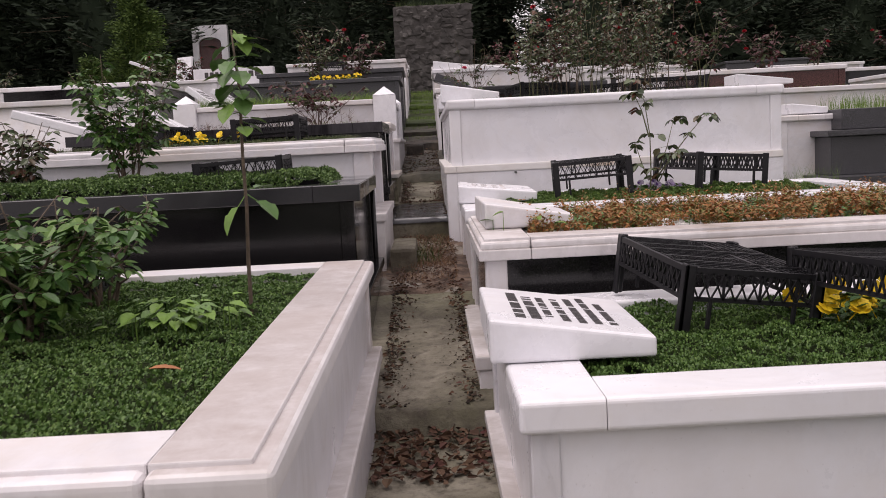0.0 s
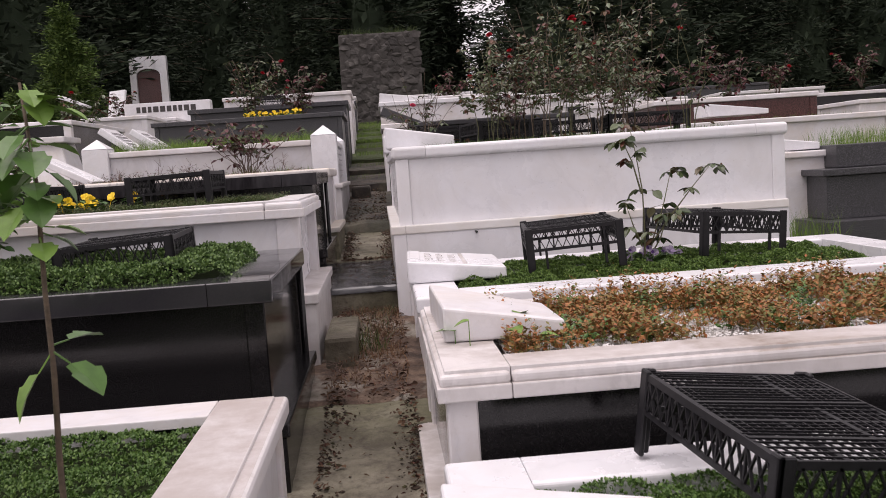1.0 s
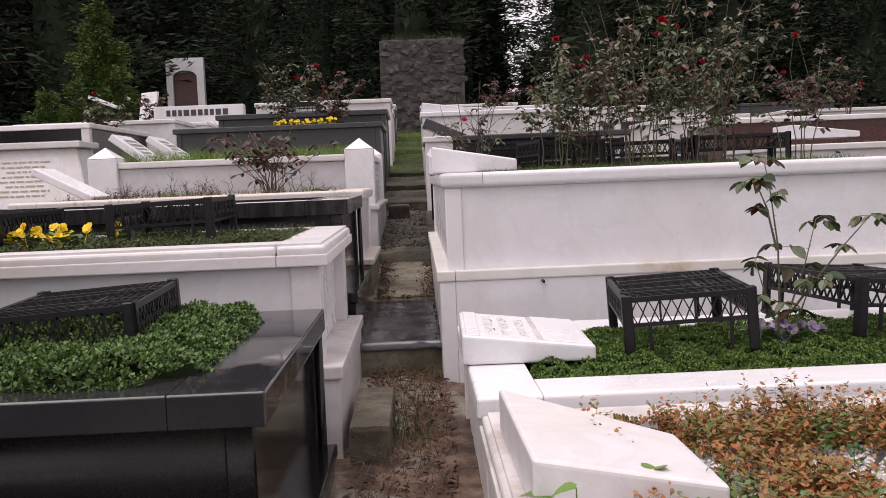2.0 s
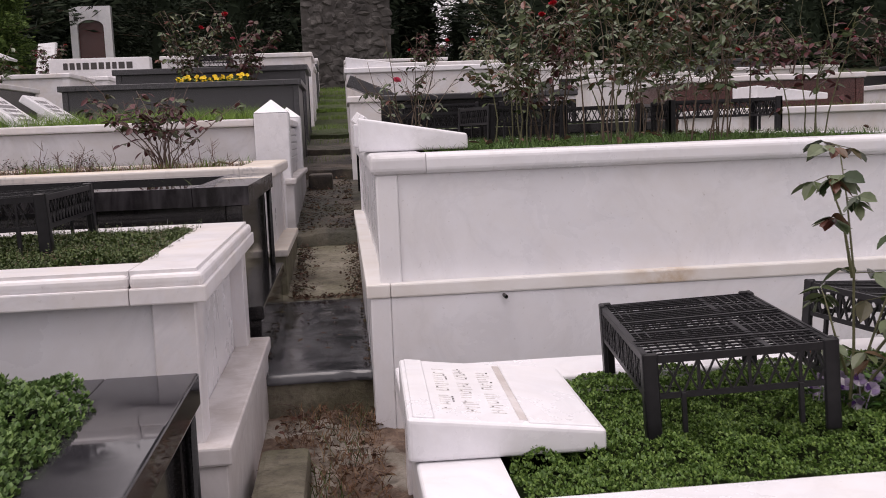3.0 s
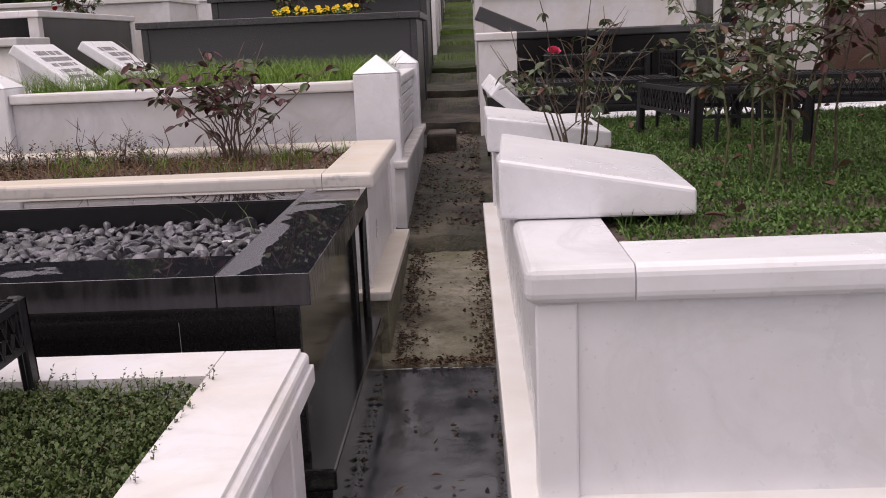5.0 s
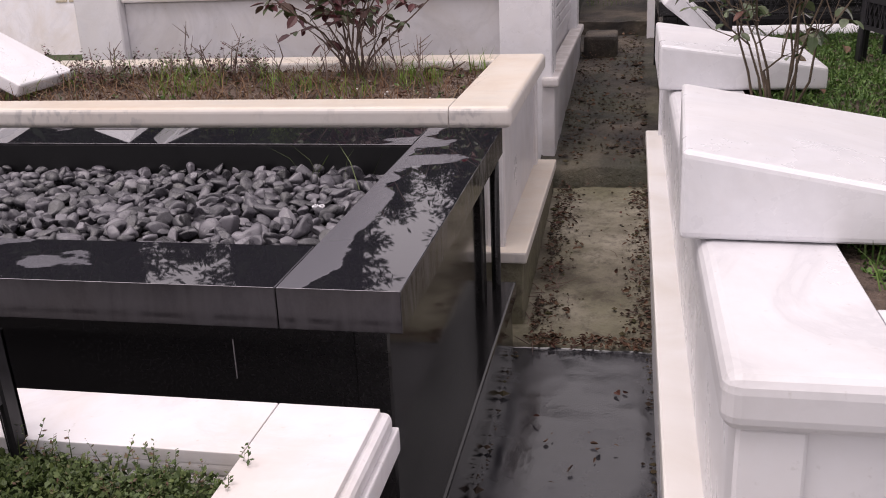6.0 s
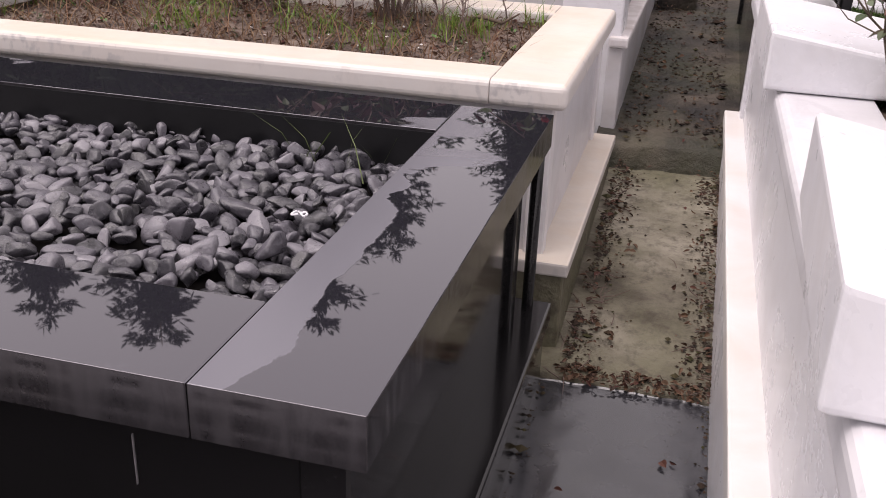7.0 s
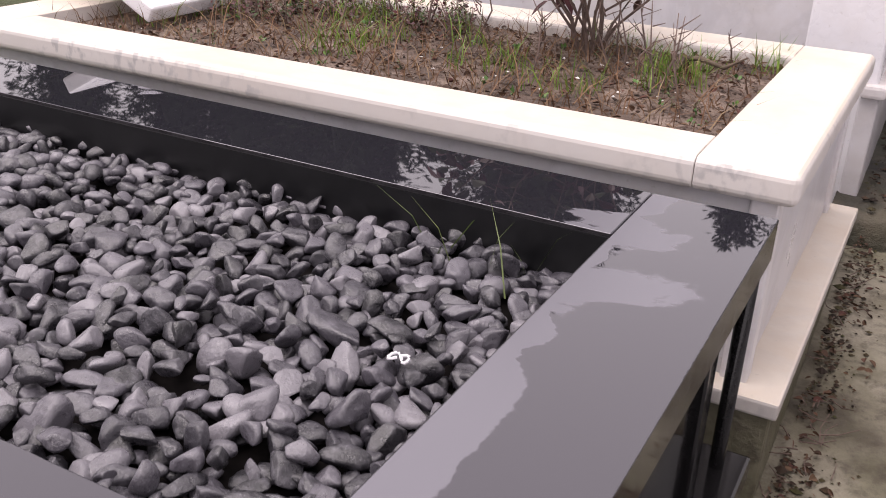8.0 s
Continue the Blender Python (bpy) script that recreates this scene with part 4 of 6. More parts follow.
grave("tall white marble raised grave", 1, 0.10, 2.10, 13.4, 14.8, 1.2, 2.26, MARBLE_CLEAN, MARBLE, MARBLE, 0.17, 0.16, 0.06, 0.02, 0.07)

v, f = tube([(0.54, 5.853, 1.010), (0.54, 5.90, 1.010)], [0.0062, 0.0062], 10)
raw("drain_hole", v, f, INK, TALL, smooth=True)

# rows farther off
FAR = [
    # side, x near the path, x far, y0, y1, top above ground, kind
    (-1, -0.30, -2.3, 15.9, 17.2, 1.02, 0), (-1, -0.32, -2.3, 17.9, 19.2, 0.80, 0), (-1, -0.32, -2.3, 19.9, 21.2, 0.75, 1), (-1, -0.35, -2.3, 22.0, 23.2, 0.8, 0),
    (1, 0.12, 2.2, 15.6, 16.9, 0.85, 0), (1, 0.12, 2.2, 17.6, 18.9, 0.75, 0), (1, 0.15, 2.2, 19.8, 21.0, 0.7, 2), (1, 0.15, 2.2, 21.8, 23.0, 0.75, 0),
    (-1, -3.59, -5.7, 12.63, 15.05, 0.925, 3), (-1, -3.45, -5.8, 15.9, 17.2, 0.84, 0), (-1, -3.4, -5.6, 17.8, 19.0, 0.72, 0), (-1, -3.5, -5.8, 19.4, 20.8, 0.55, 2), (-1, -3.5, -5.8, 21.3, 22.6, 0.6, 0),
    (-1, -7.0, -9.0, 13.0, 14.3, 0.5, 1), (-1, -7.0, -9.0, 15.2, 16.5, 0.55, 0), (-1, -7.0, -9.2, 17.5, 18.8, 0.5, 2), (-1, -7.2, -9.2, 20.0, 21.4, 0.5, 0), (-1, -7.2, -9.2, 22.6, 23.9, 0.5, 1),
    (1, 3.49, 5.58, 12.5, 14.0, 0.70, 4), (1, 3.2, 5.4, 10.4, 11.7, 0.55, 0), (1, 3.2, 5.4, 14.8, 16.0, 0.6, 0), (1, 3.2, 5.4, 17.0, 18.2, 0.55, 2), (1, 3.2, 5.4, 19.2, 20.4, 0.6, 0), (1, 3.3, 5.4, 21.4, 22.6, 0.6, 0),
    (1, 6.6, 8.7, 13.5, 14.8, 0.5, 0), (1, 6.6, 8.7, 16.0, 17.3, 0.5, 2), (1, 6.6, 8.7, 18.8, 20.0, 0.5, 0), (1, 6.8, 8.8, 21.6, 22.8, 0.55, 1), (1, 6.6, 8.7, 10.8, 12.0, 0.45, 0),
    (1, 10.0, 12.1, 15.0, 16.3, 0.5, 0), (1, 10.0, 12.1, 18.5, 19.8, 0.5, 1), (-1, -10.6, -12.7, 18.0, 19.4, 0.5, 0), (-1, -10.6, -12.7, 21.0, 22.4, 0.5, 2),
]
KINDS = [("white marble raised grave on the hillside", MARBLE, MARBLE, MARBLE), ("dark grey granite raised grave on the hillside", GRANITE, GRANITE, GRANITE),
         ("black granite raised grave with white rim on the hillside", MARBLE, BLACK, MARBLE), ("black granite raised grave with white posts and rim", MARBLE, BLACK, MARBLE),
         ("red granite raised grave with white rim and grass", MARBLE, RED_GRANITE, RED_GRANITE)]
for s, xp, xf, y0, y1, up, kind in FAR:
    g = ground_z(y0)
    lab, rim, wall, post = KINDS[kind]
    grave(lab, s, xp, xf, y0, y1, g - 0.4, g + up, rim, wall, post, 0.17, 0.16, 0.06, 0.02, 0.09)
    if kind in (0, 2, 4):
        grass_patch("grass_patch", "green grass on a far grave bed", min(xp, xf) + 0.2, max(xp, xf) - 0.2, y0 + 0.18, y1 - 0.18, g + up - 0.05, 900, 0.08, GRASS if kind != 2 else DULL, int(y0 * 10))

# ---- monuments far off ----
FADED_GREY = plain("grey_engraving", (0.24, 0.23, 0.24), 0.7, 0.2, 90.0)

def arch_monument(x0, x1, y, z0, z1):
    root = thing("arch_monument", ((x0 + x1) / 2, y, z0), "white marble grave monument framing a dark arched niche", "monument")
    w = x1 - x0
    a, b = x0 + w * 0.17, x1 - w * 0.19
    cx, r = (a + b) / 2, (b - a) / 2
    spring = z1 - (z1 - z0) * 0.16 - r * 0.55
    pts = [(a, z0), (x0, z0), (x0, z1), (x1, z1), (x1, z0), (b, z0)] + [(cx + r * math.cos(t), spring + r * 0.55 * math.sin(t)) for t in [math.pi * k / 14 for k in range(15)]]
    bm = bmesh.new()
    for yy in (y, y + 0.22):
        bm.faces.new([bm.verts.new((px, yy, pz)) for px, pz in pts])
    bm.verts.ensure_lookup_table()
    n = len(pts)
    for k in range(n):
        bm.faces.new([bm.verts[q] for q in (k, (k + 1) % n, n + (k + 1) % n, n + k)])
    bmesh.ops.recalc_face_normals(bm, faces=bm.faces[:])
    part("frame", bm, MARBLE_CLEAN, root)
    part("back_plate", box(a - 0.02, b + 0.02, y + 0.12, y + 0.18, z0, spring + r * 0.56, 0), RED_GRANITE, root)
    part("emblem", box(x0 + 0.12, x0 + 0.24, y - 0.012, y + 0.002, z1 - 0.42, z1 - 0.3, 0.02, 2), INK, root)


arch_monument(-7.64, -6.475, 32.0, 3.1, 5.50)


def stone_wall(x0, x1, y, z0, z1):
    root = thing("stone_wall", ((x0 + x1) / 2, y, z0), "rough grey rubble stone wall at the end of the path", "wall", kind="structure")
    bm = box(x0, x1, y, y + 1.4, z0, z1, 0.05, 2)
    part("core", bm, STONEWORK, root)
    rng = np.random.default_rng(8)
    for _ in range(220):
        x, z = rng.uniform(x0 + 0.06, x1 - 0.06), rng.uniform(z0, z1 - 0.05)
        w, h = rng.uniform(0.08, 0.2), rng.uniform(0.07, 0.15)
        bm = bmesh.new()
        bmesh.ops.create_icosphere(bm, subdivisions=1, radius=1.0)
        for v in bm.verts:
            v.co = Vector((x + v.co.x * w, y + v.co.y * 0.035, min(z + v.co.z * h, z1 + 0.02))) + Vector(rng.normal(0, 0.014, 3))
        part("stone", bm, STONEWORK, root)


stone_wall(-0.78, 1.33, 26.0, 2.4, 4.95)


grass_patch("grass_patch", "dry weeds growing along the top of a stone wall", -0.7, 1.3, 26.1, 27.2, 4.94, 900, 0.22, DULL, 55)


def inscribed_tomb():
    """The raked white tomb with an inscription panel."""
    root = thing("raised_grave", (-4.5, 12.1, 1.0), "white marble tomb with a raked front and faded lines of writing", "grave")
    bm = bmesh.new()
    v = [bm.verts.new(p) for p in ((-5.6, 11.7, 1.05), (-3.30, 11.7, 1.05), (-3.30, 12.45, 1.05), (-5.6, 12.45, 1.05),
                                   (-5.5, 11.95, 1.93), (-3.52, 11.95, 1.93), (-3.52, 12.45, 1.93), (-5.5, 12.45, 1.93))]
    for q in ((3, 2, 1, 0), (4, 5, 6, 7), (0, 1, 5, 4), (1, 2, 6, 5), (2, 3, 7, 6), (3, 0, 4, 7)):
        bm.faces.new([v[k] for k in q])
    bmesh.ops.bevel(bm, geom=bm.edges[:], offset=0.01, segments=2, affect="EDGES")
    part("body", bm, MARBLE, root)
    part("cap_slab", box(-5.6, -3.46, 11.88, 12.5, 1.932, 2.0, 0.012, 2), MARBLE, root)
    rng = random.Random(8)
    for k in range(8):
        z = 1.79 - k * 0.05
        y = 11.95 - (1.93 - z) * 0.284 - 0.003
        x, end = -4.35 + 0.06 * (k % 3), -3.78 - 0.05 * (k % 2)
        while x < end:
            w = rng.uniform(0.03, 0.10)
            part("text_bar", box(x, min(x + w, end), y - 0.003, y + 0.02, z, z + 0.015, 0), FADED, root)
            x += w + 0.02


inscribed_tomb()


def name_wall():
    root = thing("name_plinth", (-3.8, 19.0, 2.0), "low white marble plinth with a row of dark letters", "grave")
    part("plinth", box(-4.5, -2.95, 19.0 - 0.35, 19.0 - 0.1, 1.9, 2.89, 0.01, 2), MARBLE_CLEAN, root)
    rng = random.Random(4)
    x = -4.28
    while x < -3.22:
        w = rng.uniform(0.06, 0.10)
        if rng.random() > 0.1:
            part("letter_bar", box(x, x + w, 18.645, 18.66, 2.715, 2.82, 0), INK, root)
        x += w + 0.03


name_wall()
tablet("white marble tablet leaning on the grass of a grave", (-2.43, 9.56, 1.87), 0, 37, 0, 0.46, 0.50, 0.06, 0.06, lines=6, ink=FADED_GREY)
tablet("white marble tablet leaning on the grass of a grave", (-2.32, 10.22, 1.88), 0, 35, 0, 0.48, 0.50, 0.06, 0.06, lines=6, ink=FADED_GREY)
tablet("white marble tablet leaning in bare soil", (-2.43, 7.98, 1.585), 0, 28, 0, 0.42, 0.34, 0.05, 0.05)
tablet("white marble tablet with dark writing leaning on a black grave", (-2.84, 6.42, 1.53), 0, 17, 0, 0.58, 0.5, 0.06, 0.06, lines=4)
tablet("white marble headstone slab standing on a far grave", (-5.35, 22.0, 2.9), 60, -78, 0, 0.6, 0.45, 0.06, 0.06, lines=6, ink=GROOVE)
tablet("white marble tablet on a far grave", (-6.75, 22.0, 3.40), 0, 22, 0, 0.6, 0.5, 0.07, 0.05)
tablet("white marble tablet with dark writing on a grave edge", (3.47, 10.5, 1.69), 0, 0, 0, 0.62, 0.5, 0.13, 0.05, lines=3)
tablet("small white marble tablet on a grave edge", (3.04, 7.82, 1.31), 0, 0, 0, 0.31, 0.4, 0.09, 0.05)


def worn_tablet():
    """A tablet with a sunk field of worn letters, a lip beside it and a plain lower face."""
    w, d, t0, t1 = 0.40, 0.50, 0.092, 0.046
    root = tablet("white marble tablet with worn cut lettering on a grave rim", (0.135, 4.665, 0.902), -1.5, 0, 0, w, d, t0, t1)
    slope = (t1 - t0) / w

    def on_face(name, x0, x1, y0, y1, up, bev, material):
        bm = box(x0, x1, y0, y1, t0 - 0.003, t0 + up, bev, 1)
        for v in bm.verts:
            v.co.z += slope * v.co.x
        me = bpy.data.meshes.new(name)
        bm.to_mesh(me)
        bm.free()
        link_mesh(name, me, material, root)
    on_face("plain_face", 0.245, w - 0.012, 0.012, d - 0.012, 0.004, 0.002, MARBLE_CLEAN)
    on_face("border_strip", 0.012, 0.055, 0.012, d - 0.012, 0.004, 0.002, MARBLE_CLEAN)
    on_face("lip", 0.228, 0.2445, 0.03, d - 0.03, 0.0025, 0.001, MARBLE_WORN)
    rng = random.Random(31)
    for x in (0.075, 0.125, 0.178):
        y = 0.07
        while y < d - 0.08:
            lw = rng.uniform(0.012, 0.022)
            if rng.random() > 0.15:
                on_face("letter_bar", x, x + rng.uniform(0.02, 0.032), y, y + 0.004, 0.0012, 0, GROOVE)
                if rng.random() < 0.6:
                    px = x + rng.uniform(0, 0.03)
                    on_face("pit", px, px + 0.004, y + 0.004, y + 0.009, 0.0014, 0, INK)
            y += lw


# the right row's tablets
tablet("thick white marble tablet with dark lettering on a rim", (0.116, 2.005, 0.694), -0.5, 0, 0, 0.388, 0.52, 0.107, 0.048, lines=7, ink=INK)
tablet("veined white marble tablet lying askew on a grave rim", (0.198, 3.458, 0.877), 1, 0, 0, 0.335, 0.56, 0.10, 0.045, material=MARBLE, ends=(-0.03, 0.30))
worn_tablet()
tablet("thick plain white marble tablet lying on a grave rim", (0.095, 6.308, 1.484), -2.5, 0, 0, 0.395, 0.545, 0.125, 0.055)
tablet("thick plain white marble tablet lying on a grave rim", (0.095, 7.48, 1.484), 0, 0, 0, 0.40, 0.54, 0.115, 0.055)
tablet("small white marble tablet tilted on a grave rim", (0.13, 8.55, 1.60), 12, 38, 8, 0.26, 0.3, 0.07, 0.05)
tablet("dark grey stone leaning at a grave corner", (0.10, 11.5, 1.98), 0, 24, 0, 0.45, 0.3, 0.10, 0.10, material=GRANITE)
tablet("white marble tablet lying on a far grave rim", (0.12, 13.45, 2.26), 0, 0, 0, 0.5, 0.5, 0.12, 0.05)


# grey granite grave and a white one at the right
def granite_step_grave():
    root = thing("raised_grave", (4.3, 8.0, 0.6), "stepped grey granite grave with a grassy top", "grave")
    part("base_step", box(3.12, 5.5, 7.30, 8.75, 0.4, 0.80, 0.008, 2), GRANITE, root)
    part("body", box(3.22, 5.4, 7.46, 8.6, 0.8, 1.11, 0.006, 2), GRANITE, root)
    part("cap_slab", box(3.18, 5.44, 7.42, 8.64, 1.112, 1.16, 0.006, 2), GRANITE, root)
    part("upper_block", box(3.36, 5.3, 7.58, 8.5, 1.162, 1.33, 0.008, 2), GRANITE, root)


granite_step_grave()
grass_patch("grass_patch", "bright green grass on a granite grave", 3.45, 5.2, 7.65, 8.4, 1.33, 1500, 0.13, GRASS, 77)
grave("white marble raised grave", 1, 2.90, 3.47, 7.75, 8.8, 0.5, 1.30, MARBLE, MARBLE, MARBLE, 0.17, 0.16, 0.05, 0.02, 0.07)
grass_patch("grass_patch", "grass tufts growing beside a grave", 2.45, 3.1, 6.9, 7.6, 0.62, 500, 0.25, GRASS, 78)


# ---- plastic crates ----
def build_crate():
    """An upturned black plastic vegetable crate: lattice floor uppermost, lattice sides, four corner legs."""
    root = thing("plastic_crate", (0, 0, 0), "upturned black plastic lattice crate sheltering plants", "crate", "upturned crates on the graves")
    L, W, H = 0.58, 0.40, 0.185
    bm = bmesh.new()
    t = 0.004
    for k in range(19):
        x = -W / 2 + 0.012 + (W - 0.024) * k / 18
        w = 0.0015 if k % 6 else 0.006
        box(x - w, x + w, -L / 2 + 0.008, L / 2 - 0.008, H - t - (0.003 if k % 6 == 0 else 0), H - 0.0005 * (k % 2), 0, 1, bm)
    for k in range(26):
        y = -L / 2 + 0.012 + (L - 0.024) * k / 25
        w = 0.0015 if k % 5 else 0.0055
        box(-W / 2 + 0.008, W / 2 - 0.008, y - w, y + w, H - t - 0.0012, H - 0.0012, 0, 1, bm)
    for v in bm.verts:
        v.co.z += 0.006 * noise.noise((v.co.x * 9, v.co.y * 9, 2.0)) - 0.004 * (1 - (2 * v.co.x / W) ** 2)
    part("lattice_floor", bm, PLASTIC, root)
    for axis in (0, 1):
        half, length = (W / 2, L) if axis == 0 else (L / 2, W)
        for sg in (-1, 1):
            bm = bmesh.new()

            def bar(u0, z0, u1, z1, r):
                du, dz = u1 - u0, z1 - z0
                ln = math.hypot(du, dz)
                nu, nz = -dz / ln * r, du / ln * r
                q = [(u0 - nu, z0 - nz), (u1 - nu, z1 - nz), (u1 + nu, z1 + nz), (u0 + nu, z0 + nz)]
                vs = []
                for off in (-0.003, 0.003):
                    for u, z in q:
                        p = (sg * (half - 0.006) + off, u, z) if axis == 0 else (u, sg * (half - 0.006) + off, z)
                        vs.append(bm.verts.new(p))
                for f in ((0, 1, 2, 3), (7, 6, 5, 4), (0, 4, 5, 1), (1, 5, 6, 2), (2, 6, 7, 3), (3, 7, 4, 0)):
                    bm.faces.new([vs[i] for i in f])
            e = length / 2 - 0.01
            bar(-e, H - 0.008, e, H - 0.008, 0.008)
            bar(-e, H - 0.085, e, H - 0.085, 0.006)
            n = int(length / 0.035)
            for k in range(n):
                u = -e + 2 * e * k / n
                step = 2 * e / n
                bar(u, H - 0.085, u + step, H - 0.012, 0.0017)
                bar(u + step, H - 0.085, u, H - 0.012, 0.0017)
                if k % 3 == 0:
                    bar(u, H - 0.085, u, H - 0.012, 0.003)
            part("lattice_side", bm, PLASTIC, root)
    for sx in (-1, 1):
        for sy in (-1, 1):
            x, y = sx * W / 2, sy * L / 2
            bm = box(x, x - sx * 0.012, y - sy * 0.034 if sy > 0 else y, y if sy > 0 else y - sy * 0.034, 0, H + 0.006, 0.003)
            box(x, x - sx * 0.032, y - sy * 0.012 if sy > 0 else y, y if sy > 0 else y - sy * 0.012, 0, H + 0.006, 0.003, 1, bm)
            box(x - sx * 0.075, x - sx * 0.085, y - sy * 0.012 if sy > 0 else y, y if sy > 0 else y - sy * 0.012, 0.02, H - 0.08, 0.001, 1, bm)
            part("leg", bm, PLASTIC, root)
    return root


CRATE = build_crate()
CRATES = [
    ("upturned black plastic lattice crate tilted over green planting", 0.80, 2.64, 0.662, 3.3, 7.3, 7),
    ("upturned black plastic lattice crate beside yellow pansies", 1.22, 2.27, 0.68, -3, 3, 3),
    ("upturned black plastic lattice crate half hidden behind a shrub", -1.28, 2.82, 0.70, 0, 2, 3),
    ("upturned black plastic lattice crate on green planting", 0.862, 4.957, 0.905, 0, -3, -6.5),
    ("upturned black plastic lattice crate beside purple pansies", 1.53, 5.10, 0.90, 0, 4, 10),
    ("upturned black plastic lattice crate sunk in green sedum", -0.87, 4.40, 0.998, 0, -3, 4),
    ("upturned black plastic lattice crate on a planted grave", -0.96, 5.76, 1.23, 0, -2, 2),
    ("upturned black plastic lattice crate on a planted grave", -1.72, 5.72, 1.215, 0, 2, -3),
    ("upturned black plastic lattice crate under rose bushes", 0.90, 7.75, 1.47, 0, 2, 8),
    ("upturned black plastic lattice crate under rose bushes", 0.62, 8.55, 1.47, 0, 0, 86),
    ("upturned black plastic lattice crate under rose bushes", 1.55, 8.35, 1.47, 0, 0, 60),
    ("upturned black plastic lattice crate under rose bushes", 2.0, 7.75, 1.47, 0, 0, 85),
    ("upturned black plastic lattice crate on a black grave", 0.75, 9.8, 1.55, 0, 0, 84),
    ("upturned black plastic lattice crate on a black grave", 1.45, 9.9, 1.55, 0, 0, 92),
    ("upturned black plastic lattice crate on a far dark grave", -1.39, 14.3, 2.305, 0, 0, 2),
]
for k, (lab, x, y, z, rx, ry, rz) in enumerate(CRATES):
    c = CRATE if k == 0 else copy_thing(CRATE, Matrix())
    c.matrix_basis = pose(x, y, z, rx, ry, rz)
    tagged(c, lab)

# ---- planting on the graves ----
FRESH_MAT = leafy("fresh_green_mat_leaves", [(0.045, 0.09, 0.018), (0.09, 0.165, 0.032), (0.165, 0.25, 0.055)])
carpet("mat_planting", "dense dark green mat of small leaves filling a grave bed", "ground cover", -2.0, -0.398, 1.235, 3.19, 0.767, 34000, 0.0085, 0.045, MOSSY, 1, 6, ragged=0.0, upright=0.95, lump=13.0)
carpet("sedum_mat", "thick cushion of green sedum spilling over a black grave", "ground cover", -2.4, -0.42, 3.73, 4.78, 1.028, 20000, 0.0118, 0.06, SEDUM, 2, 7, rounding=0.28, lift=0.06, upright=0.95, lump=11.0)
carpet("mat_planting", "ragged green mat planting spilling over a grave rim", "ground cover", -2.2, -0.42, 5.19, 6.05, 1.238, 17000, 0.010, 0.07, DULL, 3, 6, ragged=0.06, upright=0.8)
sprigs("mat_shoots", "small olive shoots standing out of a planted mat", -2.2, -0.44, 5.19, 6.04, 1.25, 2600, 0.045, 0.0085, SHOOT, 25, per=12)
carpet("mat_planting", "dense dark green mat of small leaves filling a grave bed", "ground cover", 0.30, 2.15, 1.86, 2.85, 0.652, 24000, 0.0082, 0.06, MOSSY, 4, 6, ragged=0.03, upright=0.95, lump=15.0)
carpet("rust_sedum", "rust red and green low sedum on a grave", "ground cover", 0.40, 2.15, 3.27, 4.12, 0.862, 5000, 0.012, 0.05, RUST, 5, 6, gap=-0.04, ragged=0.04, upright=1.0, lump=5.0)
sprigs("rust_sprigs", "upright rust red and green leafy sprigs on a grave bed", 0.36, 2.15, 3.28, 4.10, 0.858, 3000, 0.10, 0.022, RUST, 18, gap=-0.02, back=0.4)
sprigs("green_sprigs", "green and brown leafy shoots on a grave bed", 0.36, 2.15, 3.28, 3.9, 0.858, 420, 0.09, 0.02, SHRUB_LEAF, 19, gap=0.0, back=0.5)
carpet("mat_planting", "dense bright green mat planting filling a grave bed", "ground cover", 0.33, 2.0, 4.462, 5.31, 0.872, 25000, 0.0082, 0.075, FRESH_MAT, 6, 7, ragged=0.02, upright=0.95, lump=14.0)
carpet("clover_lawn", "dark green clover and grass under roses", "ground cover", 0.32, 2.1, 6.12, 8.75, 1.455, 36000, 0.0088, 0.045, MOSSY, 7, 5, ragged=0.03, upright=0.95, lump=9.0)
grass_patch("grass_patch", "short dark grass among clover under roses", 0.32, 2.1, 6.12, 8.75, 1.46, 8000, 0.045, MOSSY, 79, lean=0.8)
carpet("mat_planting", "low green planting on a dark grave", "ground cover", 0.3, 2.1, 9.3, 10.6, 1.52, 3000, 0.03, 0.06, DULL, 8, 5)
grass_patch("grass_patch", "tall fresh green grass growing on a grave", -2.35, -0.45, 9.2, 10.95, 1.60, 9000, 0.16, GRASS, 9, lean=0.9)
carpet("weeds", "leafy weeds among grass on a grave", "weeds", -2.3, -0.45, 9.2, 10.95, 1.62, 2500, 0.03, 0.06, GRASS, 17, 5, upright=1.0)
grass_patch("grass_tufts", "tufts of green grass in bare soil", -2.2, -0.49, 8.0, 8.64, 1.366, 2600, 0.085, GRASS, 10, bunch=0.16, lean=0.7)
grass_patch("grass_tufts", "thin dry grass blades in bare soil", -2.35, -0.49, 7.85, 8.64, 1.366, 1700, 0.07, STRAW, 11, bunch=0.0, lean=1.5)


carpet("weeds", "sparse low weeds sprouting in bare soil", "weeds", -2.2, -0.5, 7.9, 8.64, 1.372, 40, 0.014, 0.02, SHRUB_LEAF, 16, 6, upright=1.0)


sprigs("dry_weeds", "dry reddish weeds standing in bare soil", -2.35, -1.35, 8.2, 8.64, 1.366, 260, 0.16, 0.02, DARK_LEAF, 15, gap=-0.05)
sprigs("soil_weeds", "small green weeds sprouting in bare soil", -2.0, -0.55, 7.9, 8.64, 1.368, 110, 0.05, 0.013, DULL, 24, gap=0.1, per=9)


